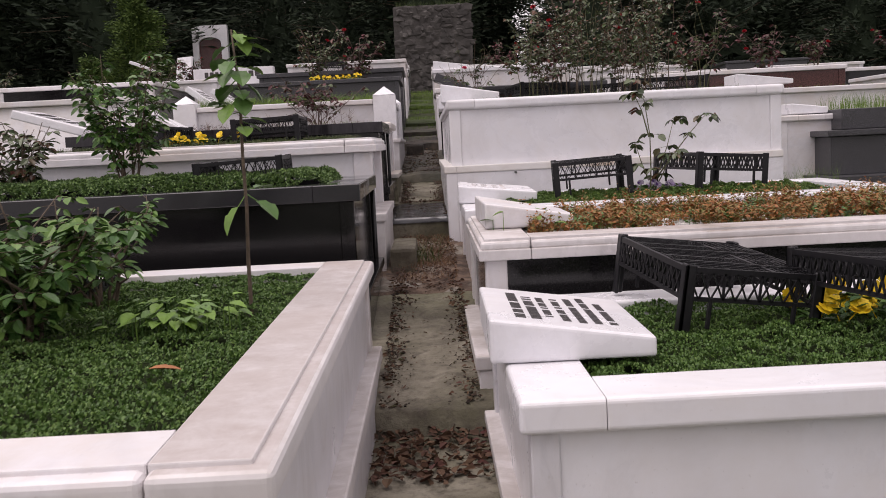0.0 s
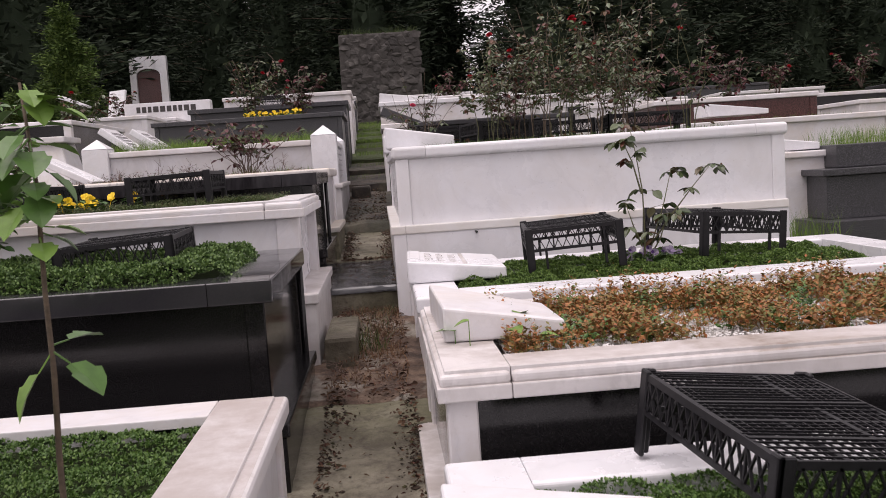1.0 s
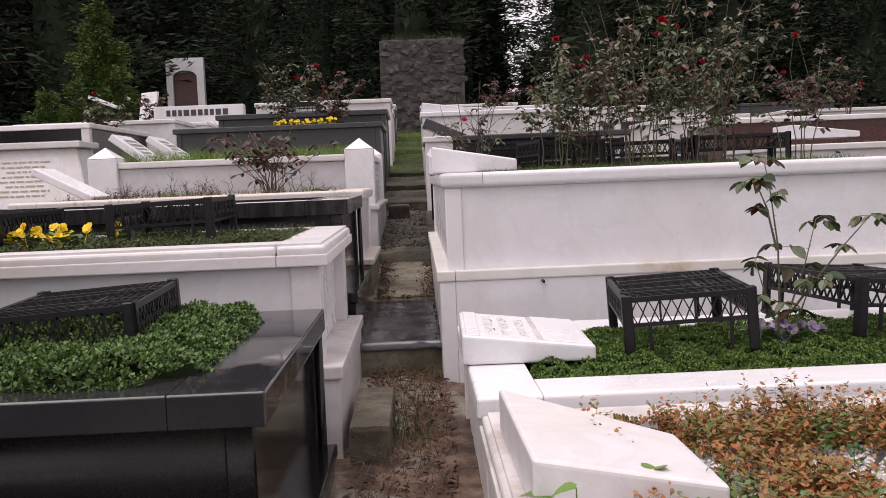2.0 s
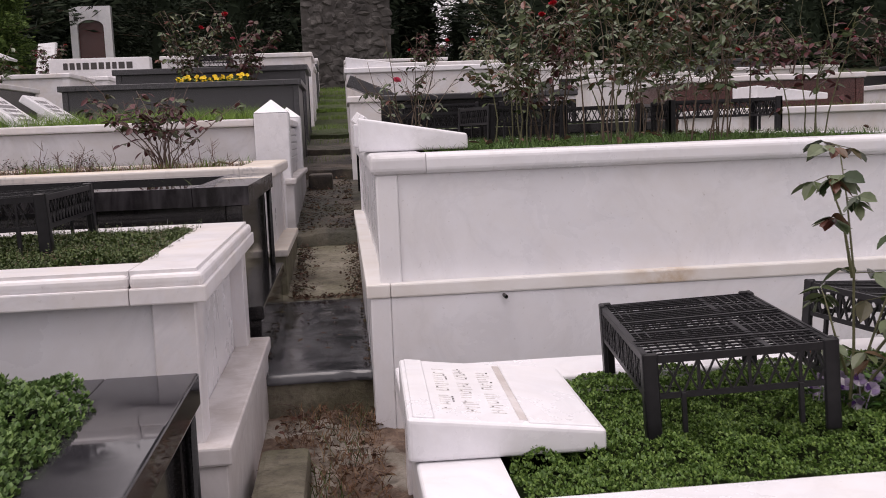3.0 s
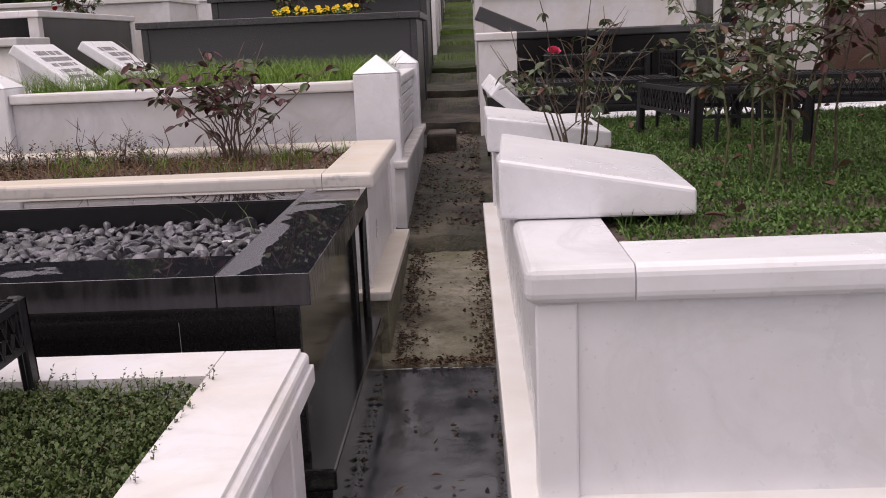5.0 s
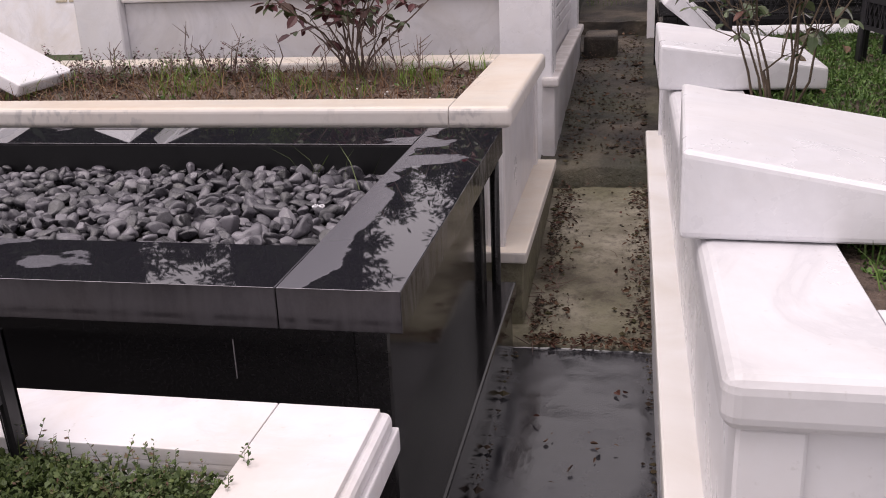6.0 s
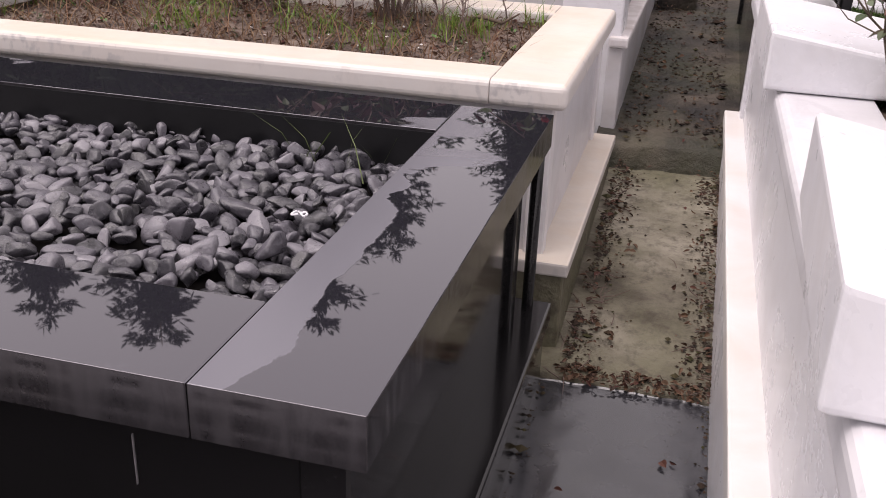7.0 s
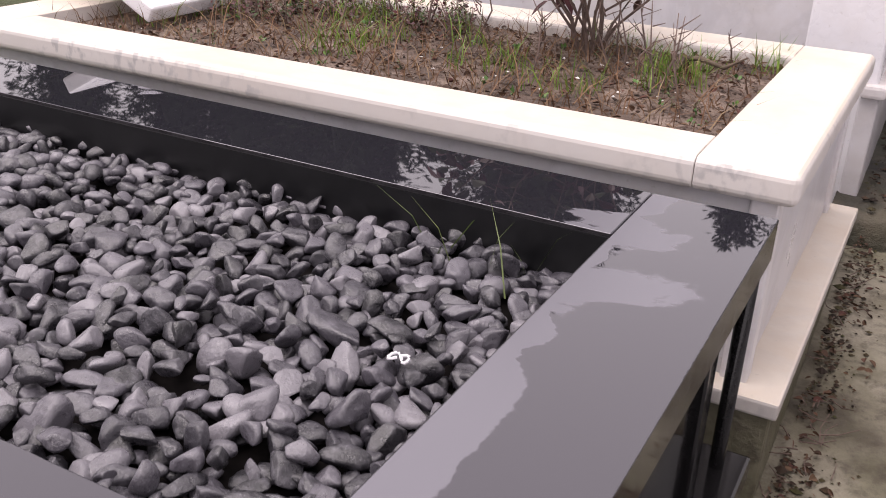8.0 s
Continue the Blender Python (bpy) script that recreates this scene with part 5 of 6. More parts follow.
def chips(name, label, x0, x1, y0, y1, z, n, size, material, seed, category="gravel"):
    rng = np.random.default_rng(seed)
    heap = Heap()
    for _ in range(n):
        c = np.array([rng.uniform(x0, x1), rng.uniform(y0, y1), z + rng.uniform(0, size * 0.6)])
        s = size * rng.uniform(0.5, 1.3, 3) * [1, 1, 0.6]
        d = rng.normal(0, 1, (6, 3))
        p = np.array([[1, 0, 0], [-1, 0, 0], [0, 1, 0], [0, -1, 0], [0, 0, 1], [0, 0, -1]]) * s + d * size * 0.15
        heap.add(c + p * 0.5, [(0, 2, 4), (2, 1, 4), (1, 3, 4), (3, 0, 4), (2, 0, 5), (1, 2, 5), (3, 1, 5), (0, 3, 5)])
    return tagged(raw(name, heap.v, heap.f, material), label, category, kind="stuff")


chips("marble_chips", "white marble chips scattered over a grave bed", 0.35, 2.1, 3.28, 4.1, 0.852, 9000, 0.012, CHIPS, 12)
chips("soil_clods", "small clods and stones on bare soil", -2.2, -0.48, 7.82, 8.62, 1.372, 3200, 0.010, SOIL, 13, "soil")
chips("soil_stones", "pale small stones lying on bare soil", -2.2, -0.48, 7.82, 8.62, 1.374, 40, 0.009, CHIPS, 14, "gravel")


# pebbles in the black grave
def pebbles():
    rng = np.random.default_rng(21)
    meshes = []
    for k in range(24):
        bm = bmesh.new()
        bmesh.ops.create_icosphere(bm, subdivisions=3 if k < 14 else 2, radius=1.0)
        flats = [(Vector(rng.normal(0, 1, 3)).normalized(), rng.uniform(0.46, 0.72)) for _ in range(7)]
        for v in bm.verts:
            for n, d in flats:
                over = v.co.dot(n) - d
                if over > 0:
                    v.co -= n * over * 0.9
            v.co *= 1.3 + 0.10 * noise.noise((v.co.x * 1.5 + k * 7, v.co.y * 1.5, v.co.z * 1.5))
        me = bpy.data.meshes.new("pebble")
        bm.to_mesh(me)
        bm.free()
        me.polygons.foreach_set("use_smooth", [True] * len(me.polygons))
        me.materials.append(PEBBLE)
        meshes.append(me)
    spots = []
    step = 0.031
    y = 6.56
    row = 0
    while y < 7.355:
        x = -0.53 - (row % 2) * step / 2
        while x > -2.2:
            spots.append((x + rng.normal(0, 0.006), y + rng.normal(0, 0.006)))
            x -= step * rng.uniform(0.9, 1.25)
        y += step * 0.92
        row += 1
    spots.sort(key=lambda p: -p[0])
    heap = Heap()
    off = origin_of(GRAVE_D)
    for i, (x, y) in enumerate(spots):
        size = 0.0140 * rng.lognormal(0, 0.2)
        sc = Vector((size * rng.uniform(1.0, 1.6), size * rng.uniform(0.8, 1.1), size * rng.uniform(0.55, 0.85)))
        m = Matrix.LocRotScale((x, y, 1.303 + rng.uniform(-0.013, 0.014) + 0.009 * noise.noise((x * 5, y * 5, 0))), Euler((rng.normal(0, 0.45), rng.normal(0, 0.45), rng.uniform(0, 6.28))), sc)
        me = meshes[rng.integers(0, 14) if x > -1.35 else rng.integers(14, 24)]
        if i < 300:
            ob = link_mesh("pebble", me, PEBBLE, GRAVE_D)
            ob.matrix_basis = Matrix.Translation(-off) @ m
        else:
            heap.add([m @ v.co for v in me.vertices], [tuple(p.vertices) for p in me.polygons])
    for x, y in spots[::2]:
        size = 0.0135 * rng.lognormal(0, 0.15)
        m = Matrix.LocRotScale((x + 0.013, y + 0.016, 1.287), Euler((rng.normal(0, 0.3), rng.normal(0, 0.3), rng.uniform(0, 6.28))), Vector((size * 1.2, size, size * 0.6)))
        me = meshes[rng.integers(14, 24)]
        heap.add([m @ v.co for v in me.vertices], [tuple(p.vertices) for p in me.polygons])
    tagged(raw("pebble_fill", heap.v, heap.f, PEBBLE, GRAVE_D, smooth=True), kind="stuff")


pebbles()
part("scratch", box(-0.6080, -0.6071, 6.374, 6.380, 1.200, 1.271, 0), FADED_GREY, GRAVE_D, "thin pale scratch on polished black stone")
v, f = tube([(-0.6315 + 0.013 * math.sin(0.4 * k) + 0.0015 * k / 16, 6.924 + 0.009 * math.sin(0.8 * k + 0.4), 1.336) for k in range(16)], [0.0021] * 16, 6)
raw("paint_mark", v, f, MARBLE_CLEAN, GRAVE_D, "white paint mark on a pebble")

# roses, shrubs and flowers
bush("rose_bush", "bare rose bush with dark red leaves in soil", "rose", (-0.98, 8.48, 1.372), 0.50, 0.62, 16, 170, 0.05, 31, DARK_LEAF, TWIG, thick=0.005, low=0.42)


def slender_rose():
    """A thin rose: one upright stem, side shoots and a few drooping leaflets in clusters."""
    base = Vector((1.15, 4.85, 0.87))
    root = thing("rose_bush", base, "slender thorny rose with grey-green drooping leaves", "rose")
    rng = np.random.default_rng(32)
    stems = [[(0, 0, -0.02), (0.008, 0, 0.16), (0.004, 0, 0.34), (-0.012, -0.01, 0.50), (-0.045, -0.02, 0.62)],
             [(0.02, 0.01, -0.02), (0.05, 0.02, 0.12), (0.11, 0.03, 0.27), (0.15, 0.03, 0.42)],
             [(0.05, 0.02, 0.12), (0.13, 0.0, 0.22), (0.21, -0.01, 0.33), (0.30, -0.02, 0.42)],
             [(0.0, 0.0, 0.10), (-0.035, -0.02, 0.19), (-0.07, -0.03, 0.28)],
             [(0.004, 0.0, 0.33), (-0.04, -0.03, 0.46), (-0.085, -0.05, 0.56)],
             [(0.03, 0.0, 0.05), (0.07, -0.03, 0.13), (0.10, -0.04, 0.24)]]
    lb, ld = [], []
    for line in stems:
        pts = [base + Vector(q) + Vector(rng.normal(0, 0.004, 3)) for q in line]
        heap = Heap()
        heap.add(*tube(pts, [0.0045 * (1 - 0.7 * i / (len(pts) - 1)) for i in range(len(pts))], 5))
        for i in range(len(pts) - 1):
            for _ in range(3):
                p = pts[i].lerp(pts[i + 1], rng.random())
                a = rng.uniform(0, 6.28)
                heap.add(*tube([p, p + Vector((math.cos(a), math.sin(a), 0.2)) * 0.009], [0.0016, 0.0004], 3))
        last = len(pts) - 1
        for i in range(1, last + 1):
            for _ in range(4 if i == last else 2):
                a = rng.uniform(0, 6.28)
                d = Vector((math.cos(a), math.sin(a), rng.uniform(-0.3, 0.3)))
                e = pts[i] + d * rng.uniform(0.03, 0.05)
                heap.add(*tube([pts[i], e], [0.0013, 0.0009], 3))
                sd = d.cross(Vector((0, 0, 1)))
                for way in (d, sd + d * 0.4, -sd + d * 0.4):
                    lb.append(tuple(e)), ld.append(tuple(way + Vector((0, 0, rng.uniform(-0.9, -0.2)))))
        raw("stem", heap.v, heap.f, STEM, root, smooth=True)
    lb, ld = np.array(lb), np.array(ld)
    ln = rng.uniform(0.035, 0.062, len(lb))
    v, f = leaf_blades(rng, lb, ld, np.tile([[0, 0, 1.0]], (len(lb), 1)) + rng.normal(0, 0.3, lb.shape), ln, ln * 0.32, 0.25)
    tagged(raw("foliage", v, f, ROSE_LEAF, root), kind="stuff")


slender_rose()
for k, (x, y, h, sp, st, lv, bl) in enumerate([
        (0.36, 7.36, 0.56, 0.27, 13, 62, 2), (0.75, 6.75, 0.62, 0.24, 8, 150, 2), (0.92, 6.95, 0.70, 0.28, 9, 190, 3), (1.05, 6.45, 0.75, 0.28, 9, 200, 2),
        (1.25, 6.9, 0.85, 0.32, 10, 240, 3), (1.42, 6.35, 0.78, 0.3, 9, 220, 3), (1.65, 6.75, 0.85, 0.3, 9, 240, 3), (1.9, 6.5, 0.62, 0.28, 8, 120, 1),
        (1.1, 7.6, 0.75, 0.3, 9, 200, 2), (1.6, 7.6, 0.8, 0.3, 9, 200, 2), (1.1, 8.4, 0.7, 0.3, 8, 120, 1), (1.9, 8.1, 0.75, 0.3, 8, 170, 1)]):
    bush("rose_bush", "tall leggy rose bush with red blooms on a white grave", "rose", (x, y, 1.46), h * (1.12 if k else 1.0), sp * 1.15, st - 3, int(lv * 0.75), 0.034 if k == 0 else 0.037, 40 + k, DARK_LEAF if k in (2, 7) else ROSE_LEAF, STEM if k % 3 == 1 else BARK, max(1, bl - 1), PINK if k == 0 else RED, 0.055, 0.0036, 0.3, 5 if k == 0 else 3, gather=0.05 if k == 0 else 0.10, forks=0.95 if k == 0 else 0.8)
bush("rose_bush", "rose bush with red and pink blooms on a dark grave", "rose", (-1.4, 12.3, 1.95), 0.85, 0.45, 9, 170, 0.06, 61, ROSE_LEAF, TWIG, 2, RED, 0.08)
bush("rose_bush", "straggling rose bush on a dark grave", "rose", (-0.85, 12.4, 1.95), 0.85, 0.4, 8, 150, 0.06, 62, DARK_LEAF, TWIG, 1, PINK, 0.07)
bush("leafy_shrub", "leafy glossy green shrub growing in a grave bed", "shrub", (-1.02, 2.15, 0.77), 0.36, 0.36, 16, 480, 0.041, 63, SHRUB_LEAF, BARK, thick=0.006, low=0.1)
bush("leafy_shrub", "leafy glossy green shrub branch leaning over a grave", "shrub", (-1.0, 2.65, 0.77), 0.36, 0.4, 8, 150, 0.036, 64, SHRUB_LEAF, BARK, thick=0.006, low=0.3)
bush("leafy_shrub", "green rose shrub with small leaves on a planted grave", "shrub", (-1.44, 4.40, 1.038), 0.68, 0.30, 13, 420, 0.042, 65, SHRUB_LEAF, BARK, thick=0.005, low=0.3)
bush("leafy_shrub", "small rose shrub on a planted grave", "shrub", (-1.95, 4.4, 1.03), 0.4, 0.3, 9, 170, 0.045, 66, ROSE_LEAF, BARK, thick=0.006, low=0.25)


def sapling():
    root = thing("sapling", (-0.521, 2.48, 0.765), "slender young tree with a few large green leaves", "sapling")
    pts = [Vector((-0.521, 2.48, 0.755)), Vector((-0.519, 2.477, 0.92)), Vector((-0.512, 2.473, 1.06)), Vector((-0.513, 2.473, 1.20)), Vector((-0.509, 2.474, 1.38)), Vector((-0.520, 2.475, 1.545))]
    v, f = tube(pts, [0.006, 0.0055, 0.005, 0.0045, 0.0038, 0.0025], 7)
    raw("trunk", v, f, BARK, root, smooth=True)
    rng = np.random.default_rng(5)
    spots = [((-0.511, 2.473, 1.10), (-0.55, -0.3, -0.85), 0.085), ((-0.511, 2.473, 1.10), (0.7, -0.3, -0.45), 0.08), ((-0.511, 2.473, 1.11), (0.5, 0.6, 0.1), 0.065)]
    for k in range(26):
        a = rng.uniform(0, 6.28)
        z = 1.30 + 0.24 * (k // 3) / 8 + rng.normal(0, 0.006)
        spots.append(((-0.513, 2.474, z), (math.cos(a), math.sin(a) * 0.8, rng.uniform(-1.0, 0.3)), rng.uniform(0.045, 0.07)))
    for p, d, s in spots:
        p, d = Vector(p), Vector(d).normalized()
        heap = Heap()
        heap.add(*tube([p, p + d * s * 0.5], [0.002, 0.0015], 4))
        q = p + d * s * 0.5
        side = d.cross(Vector((0, 0, 1))).normalized()
        up = side.cross(d)
        outline = [(0, 0), (0.12, 0.30), (0.35, 0.34), (0.42, 0.46), (0.68, 0.36), (0.80, 0.26), (1.0, 0.0)]
        rim = [q + d * s * u + side * s * w + up * s * (0.25 * w - 0.2 * u * u) for u, w in outline]
        rim += [q + d * s * u - side * s * w + up * s * (0.25 * w - 0.2 * u * u) for u, w in reversed(outline[1:-1])]
        n = len(rim)
        rib = [q + d * s * 0.5 + up * s * -0.05]
        heap.add(rim + rib, [(i, (i + 1) % n, n) for i in range(n)])
        raw("leaf", heap.v, heap.f, BRIGHT_LEAF if rng.random() < 0.45 else SHRUB_LEAF, root)


sapling()


def broadleaf(at, n, size, seed):
    root = thing("broadleaf_plant", at, "low plant with broad bright green leaves", "plant")
    rng = np.random.default_rng(seed)
    for k in range(n):
        a = rng.uniform(0, 6.28)
        r = rng.uniform(0.01, 0.14)
        base = Vector(at) + Vector((math.cos(a) * r * 1.3, math.sin(a) * r, 0))
        d = Vector((math.cos(a), math.sin(a), rng.uniform(-0.35, 0.2))).normalized()
        q = base + Vector((0, 0, rng.uniform(0.03, 0.085)))
        heap = Heap()
        heap.add(*tube([base, base.lerp(q, 0.6), q], [0.002, 0.0018, 0.0015], 4))
        s = size * rng.uniform(0.7, 1.2)
        side = d.cross(Vector((0, 0, 1))).normalized()
        up = side.cross(d)
        outline = [(0, 0), (-0.05, 0.22), (0.1, 0.42), (0.35, 0.46), (0.65, 0.30), (1.0, 0.0)]
        rim = [q + d * s * u + side * s * w + up * s * (0.25 * w - 0.25 * u * u) for u, w in outline]
        rim += [q + d * s * u - side * s * w + up * s * (0.25 * w - 0.25 * u * u) for u, w in reversed(outline[1:-1])]
        m = len(rim)
        heap.add(rim + [q + d * s * 0.4 - up * s * 0.04], [(i, (i + 1) % m, m) for i in range(m)])
        raw("leaf", heap.v, heap.f, BRIGHT_LEAF if rng.random() < 0.5 else SHRUB_LEAF, root)


broadleaf((-0.66, 2.20, 0.77), 80, 0.046, 3)
broadleaf((0.36, 3.40, 0.86), 5, 0.05, 4)


def pansies(label, at, count, spread, material, seed, size=0.045):
    root = thing("pansies", at, label, "flowers")
    rng = np.random.default_rng(seed)
    lb, ld = [], []
    for k in range(count):
        p = Vector(at) + Vector((rng.uniform(-1, 1) * spread, rng.uniform(-1, 1) * spread * 0.6, 0))
        top = p + Vector((rng.normal(0, 0.015), rng.normal(0, 0.015), rng.uniform(0.03, 0.085)))
        heap = Heap()
        heap.add(*tube([p, top], [0.002, 0.0015], 4))
        face = Vector((rng.normal(0, 0.4), -0.8 + rng.normal(0, 0.3), 0.7)).normalized()
        petals(heap, rng, top, size * rng.uniform(0.8, 1.2), ((5, 1.35), (3, 1.0)), face)
        raw("flower", heap.v, heap.f, material, root)
        for _ in range(10):
            a = rng.uniform(0, 6.28)
            lb.append(tuple(p + Vector((math.cos(a) * 0.02, math.sin(a) * 0.02, rng.uniform(0.0, 0.06)))))
            ld.append((math.cos(a), math.sin(a), rng.uniform(0.0, 0.8)))
    lb, ld = np.array(lb), np.array(ld)
    ln = rng.uniform(0.025, 0.05, len(lb))
    v, f = leaf_blades(rng, lb, ld, np.tile([[0, 0, 1.0]], (len(lb), 1)), ln, ln * 0.3)
    tagged(raw("foliage", v, f, SHRUB_LEAF, root), kind="stuff")


pansies("yellow pansies in bloom on a planted grave", (-1.33, 5.52, 1.255), 14, 0.19, YELLOW, 71)
pansies("yellow pansies in bloom under a crate", (1.17, 2.42, 0.675), 14, 0.16, YELLOW, 72, 0.058)
pansies("purple and white pansies in bloom between crates", (1.18, 4.88, 0.87), 14, 0.14, PURPLE, 73, 0.036)
pansies("yellow flowers on a dark granite grave", (-1.12, 11.95, 2.05), 34, 0.30, YELLOW, 74, 0.045)
pansies("yellow flowers on a far grave", (-4.6, 19.9, 2.55), 26, 1.0, YELLOW, 75, 0.09)


def twigs():
    rng = np.random.default_rng(90)
    for k in range(32):
        x, y = rng.uniform(-2.1, -0.6), rng.uniform(8.1, 8.62)
        root = thing("dry_twig", (x, y, 1.367), "dry bare twig standing in soil", "twig", "dry twigs in the soil bed")
        heap = Heap()
        p = Vector((x, y, 1.362))
        a, h = rng.uniform(0, 6.28), rng.uniform(0.08, 0.22)
        q = p + Vector((math.cos(a) * 0.04, math.sin(a) * 0.04, h))
        m = p.lerp(q, 0.5) + Vector(rng.normal(0, 0.012, 3))
        heap.add(*tube([p, m, q], [0.003, 0.0024, 0.001], 5))
        for _ in range(4):
            s = p.lerp(q, rng.uniform(0.35, 0.9))
            b = rng.uniform(0, 6.28)
            e = s + Vector((math.cos(b), math.sin(b), rng.uniform(0.3, 1.2))) * h * 0.3
            heap.add(*tube([s, e], [0.0018, 0.0008], 4))
        raw("branch", heap.v, heap.f, TWIG, root, smooth=True)
    root = thing("dry_twig", (-0.62, 8.35, 1.377), "crooked dead stub of a branch lying in soil", "twig")
    v, f = tube([(-0.70, 8.40, 1.367), (-0.695, 8.39, 1.412), (-0.66, 8.37, 1.422), (-0.60, 8.37, 1.407), (-0.55, 8.38, 1.437)], [0.008, 0.008, 0.007, 0.005, 0.002], 7)
    raw("branch", v, f, BARK, root, smooth=True)


twigs()


def litter(name, label, n, x0, x1, y0, y1, zf, size, seed, edge=False):
    rng = np.random.default_rng(seed)
    px, py = rng.uniform(x0, x1, n), rng.uniform(y0, y1, n)
    if edge:
        px = np.where(rng.random(n) < 0.5, x0 + np.abs(rng.normal(0, 0.05, n)), x1 - np.abs(rng.normal(0, 0.045, n)))
    base = np.stack([px, py, np.array([zf(y) for y in py]) + 0.008 + np.abs(rng.normal(0, 0.006, n))], 1)
    a = rng.uniform(0, 6.28, n)
    d = np.stack([np.cos(a), np.sin(a), rng.normal(0, 0.25, n)], 1)
    ln = size * rng.uniform(0.4, 1.3, n)
    v, f = leaf_blades(rng, base, d, np.tile([[0, 0, 1.0]], (n, 1)) + rng.normal(0, 0.6, (n, 3)), ln, ln * rng.uniform(0.08, 0.42, n), 0.5)
    tagged(raw(name, v, f, DEAD), label, "dead leaves", kind="stuff")


litter("leaf_litter", "heap of fallen reddish brown leaves on the path", 420, -0.22, 0.14, 2.45, 2.92, lambda y: 0.255, 0.034, 101)
litter("leaf_litter", "fallen brown leaves along the path edges", 420, -0.21, 0.13, 2.95, 4.5, lambda y: 0.335 + (y - 2.93) * 0.11, 0.02, 102, True)
litter("leaf_litter", "fallen brown leaves and straw over the soil", 900, -0.22, 0.12, 4.4, 6.1, lambda y: 0.51 + (y - 4.42) * 0.056, 0.022, 103)
litter("leaf_litter", "fallen brown leaves along the path edges", 420, -0.25, 0.11, 7.5, 8.85, lambda y: 0.75 + (y - 7.54) * 0.088, 0.018, 104, True)
litter("leaf_litter", "dry leaf scraps and straw on bare soil", 1500, -2.2, -0.5, 7.82, 8.64, lambda y: 1.370, 0.018, 108)
litter("leaf_litter", "few fallen leaves on a wet slab", 24, -0.22, 0.09, 6.2, 7.45, lambda y: 0.738, 0.022, 105)
litter("leaf_litter", "fallen brown leaves over the path", 420, -0.26, 0.10, 8.9, 12.5, lambda y: 0.945 + (y - 8.85) * 0.08, 0.02, 106)

litter("leaf_litter", "few dead leaves on clover under roses", 70, 0.34, 2.0, 6.15, 8.7, lambda y: 1.49, 0.035, 109)

litter("leaf_litter", "drift of fallen brown leaves at a slab's edge", 300, -0.25, 0.10, 7.515, 7.585, lambda y: 0.745, 0.017, 107)


def twig_scatter(name, label, n, x0, x1, y0, y1, zf, length, seed):
    rng = np.random.default_rng(seed)
    heap = Heap()
    for _ in range(n):
        x = x0 + abs(rng.normal(0, 0.04)) if rng.random() < 0.6 else x1 - abs(rng.normal(0, 0.04))
        y = rng.uniform(y0, y1)
        a, ln = rng.uniform(0, 6.28), length * rng.uniform(0.4, 1.4)
        p = Vector((x, y, zf(y) + 0.012))
        e = p + Vector((math.cos(a) * ln, math.sin(a) * ln, rng.uniform(0, 0.02)))
        heap.add(*tube([p, p.lerp(e, 0.5) + Vector(rng.normal(0, 0.006, 3)), e], [0.0016, 0.0014, 0.0008], 4))
    tagged(raw(name, heap.v, heap.f, TWIG), label, "twigs", kind="stuff")


def crumbs(label, n, x0, x1, y0, y1, zf, size, seed, spread=0.035):
    """Dark crumbs of soil and rotted leaf, thickest along both edges of the path."""
    rng = np.random.default_rng(seed)
    heap = Heap()
    for _ in range(n):
        y = rng.uniform(y0, y1)
        near = rng.random() < 0.55
        if noise.noise((y * 5, seed, 3 * near)) < rng.uniform(-0.45, 0.35):
            continue
        off = abs(rng.normal(0, spread))
        x = x0 + off if near else x1 - off
        r = size * rng.lognormal(0, 0.5)
        p = Vector((x, y, zf(y) + r * 0.3 + 0.012 * math.exp(-off / 0.02)))
        pts = [p + Vector((dx * r * rng.uniform(0.6, 1.5), dy * r * rng.uniform(0.6, 1.5), dz * r * rng.uniform(0.4, 0.8))) for dx, dy, dz in ((1, 0, 0), (0, 1, 0), (-1, 0, 0), (0, -1, 0), (0, 0, 1), (0, 0, -1))]
        heap.add(pts, [(0, 1, 4), (1, 2, 4), (2, 3, 4), (3, 0, 4), (1, 0, 5), (2, 1, 5), (3, 2, 5), (0, 3, 5)])
    tagged(raw("soil_crumbs", heap.v, heap.f, ROTTED), label, "soil", kind="stuff")


ROTTED = leafy("rotted_leaf_and_soil", [(0.016, 0.011, 0.008), (0.035, 0.022, 0.015), (0.065, 0.040, 0.026), (0.05, 0.05, 0.018)], 0.85)
crumbs("dark soil and rotted leaves along the path edges", 1900, -0.21, 0.13, 2.95, 4.45, lambda y: 0.335 + (y - 2.93) * 0.11, 0.0036, 141, 0.045)
crumbs("dark soil and rotted leaves along the path edges", 2200, -0.25, 0.105, 7.55, 8.82, lambda y: 0.75 + (y - 7.54) * 0.088, 0.0034, 142, 0.042)
crumbs("dark soil crumbs scattered on the damp path", 2600, -0.27, 0.10, 8.88, 11.5, lambda y: 0.942 + (y - 8.85) * 0.0764, 0.0042, 143, 0.1)
crumbs("dark soil crumbs along a wet slab's edges", 420, -0.285, 0.10, 6.15, 7.5, lambda y: 0.738, 0.003, 144, 0.010)
twig_scatter("twig_litter", "thin dry twigs among fallen leaves", 70, -0.25, 0.11, 7.5, 8.85, lambda y: 0.75 + (y - 7.54) * 0.088, 0.07, 110)
twig_scatter("twig_litter", "thin dry twigs and straw over the soil", 120, -0.2, 0.1, 4.4, 6.1, lambda y: 0.51 + (y - 4.42) * 0.056, 0.08, 111)
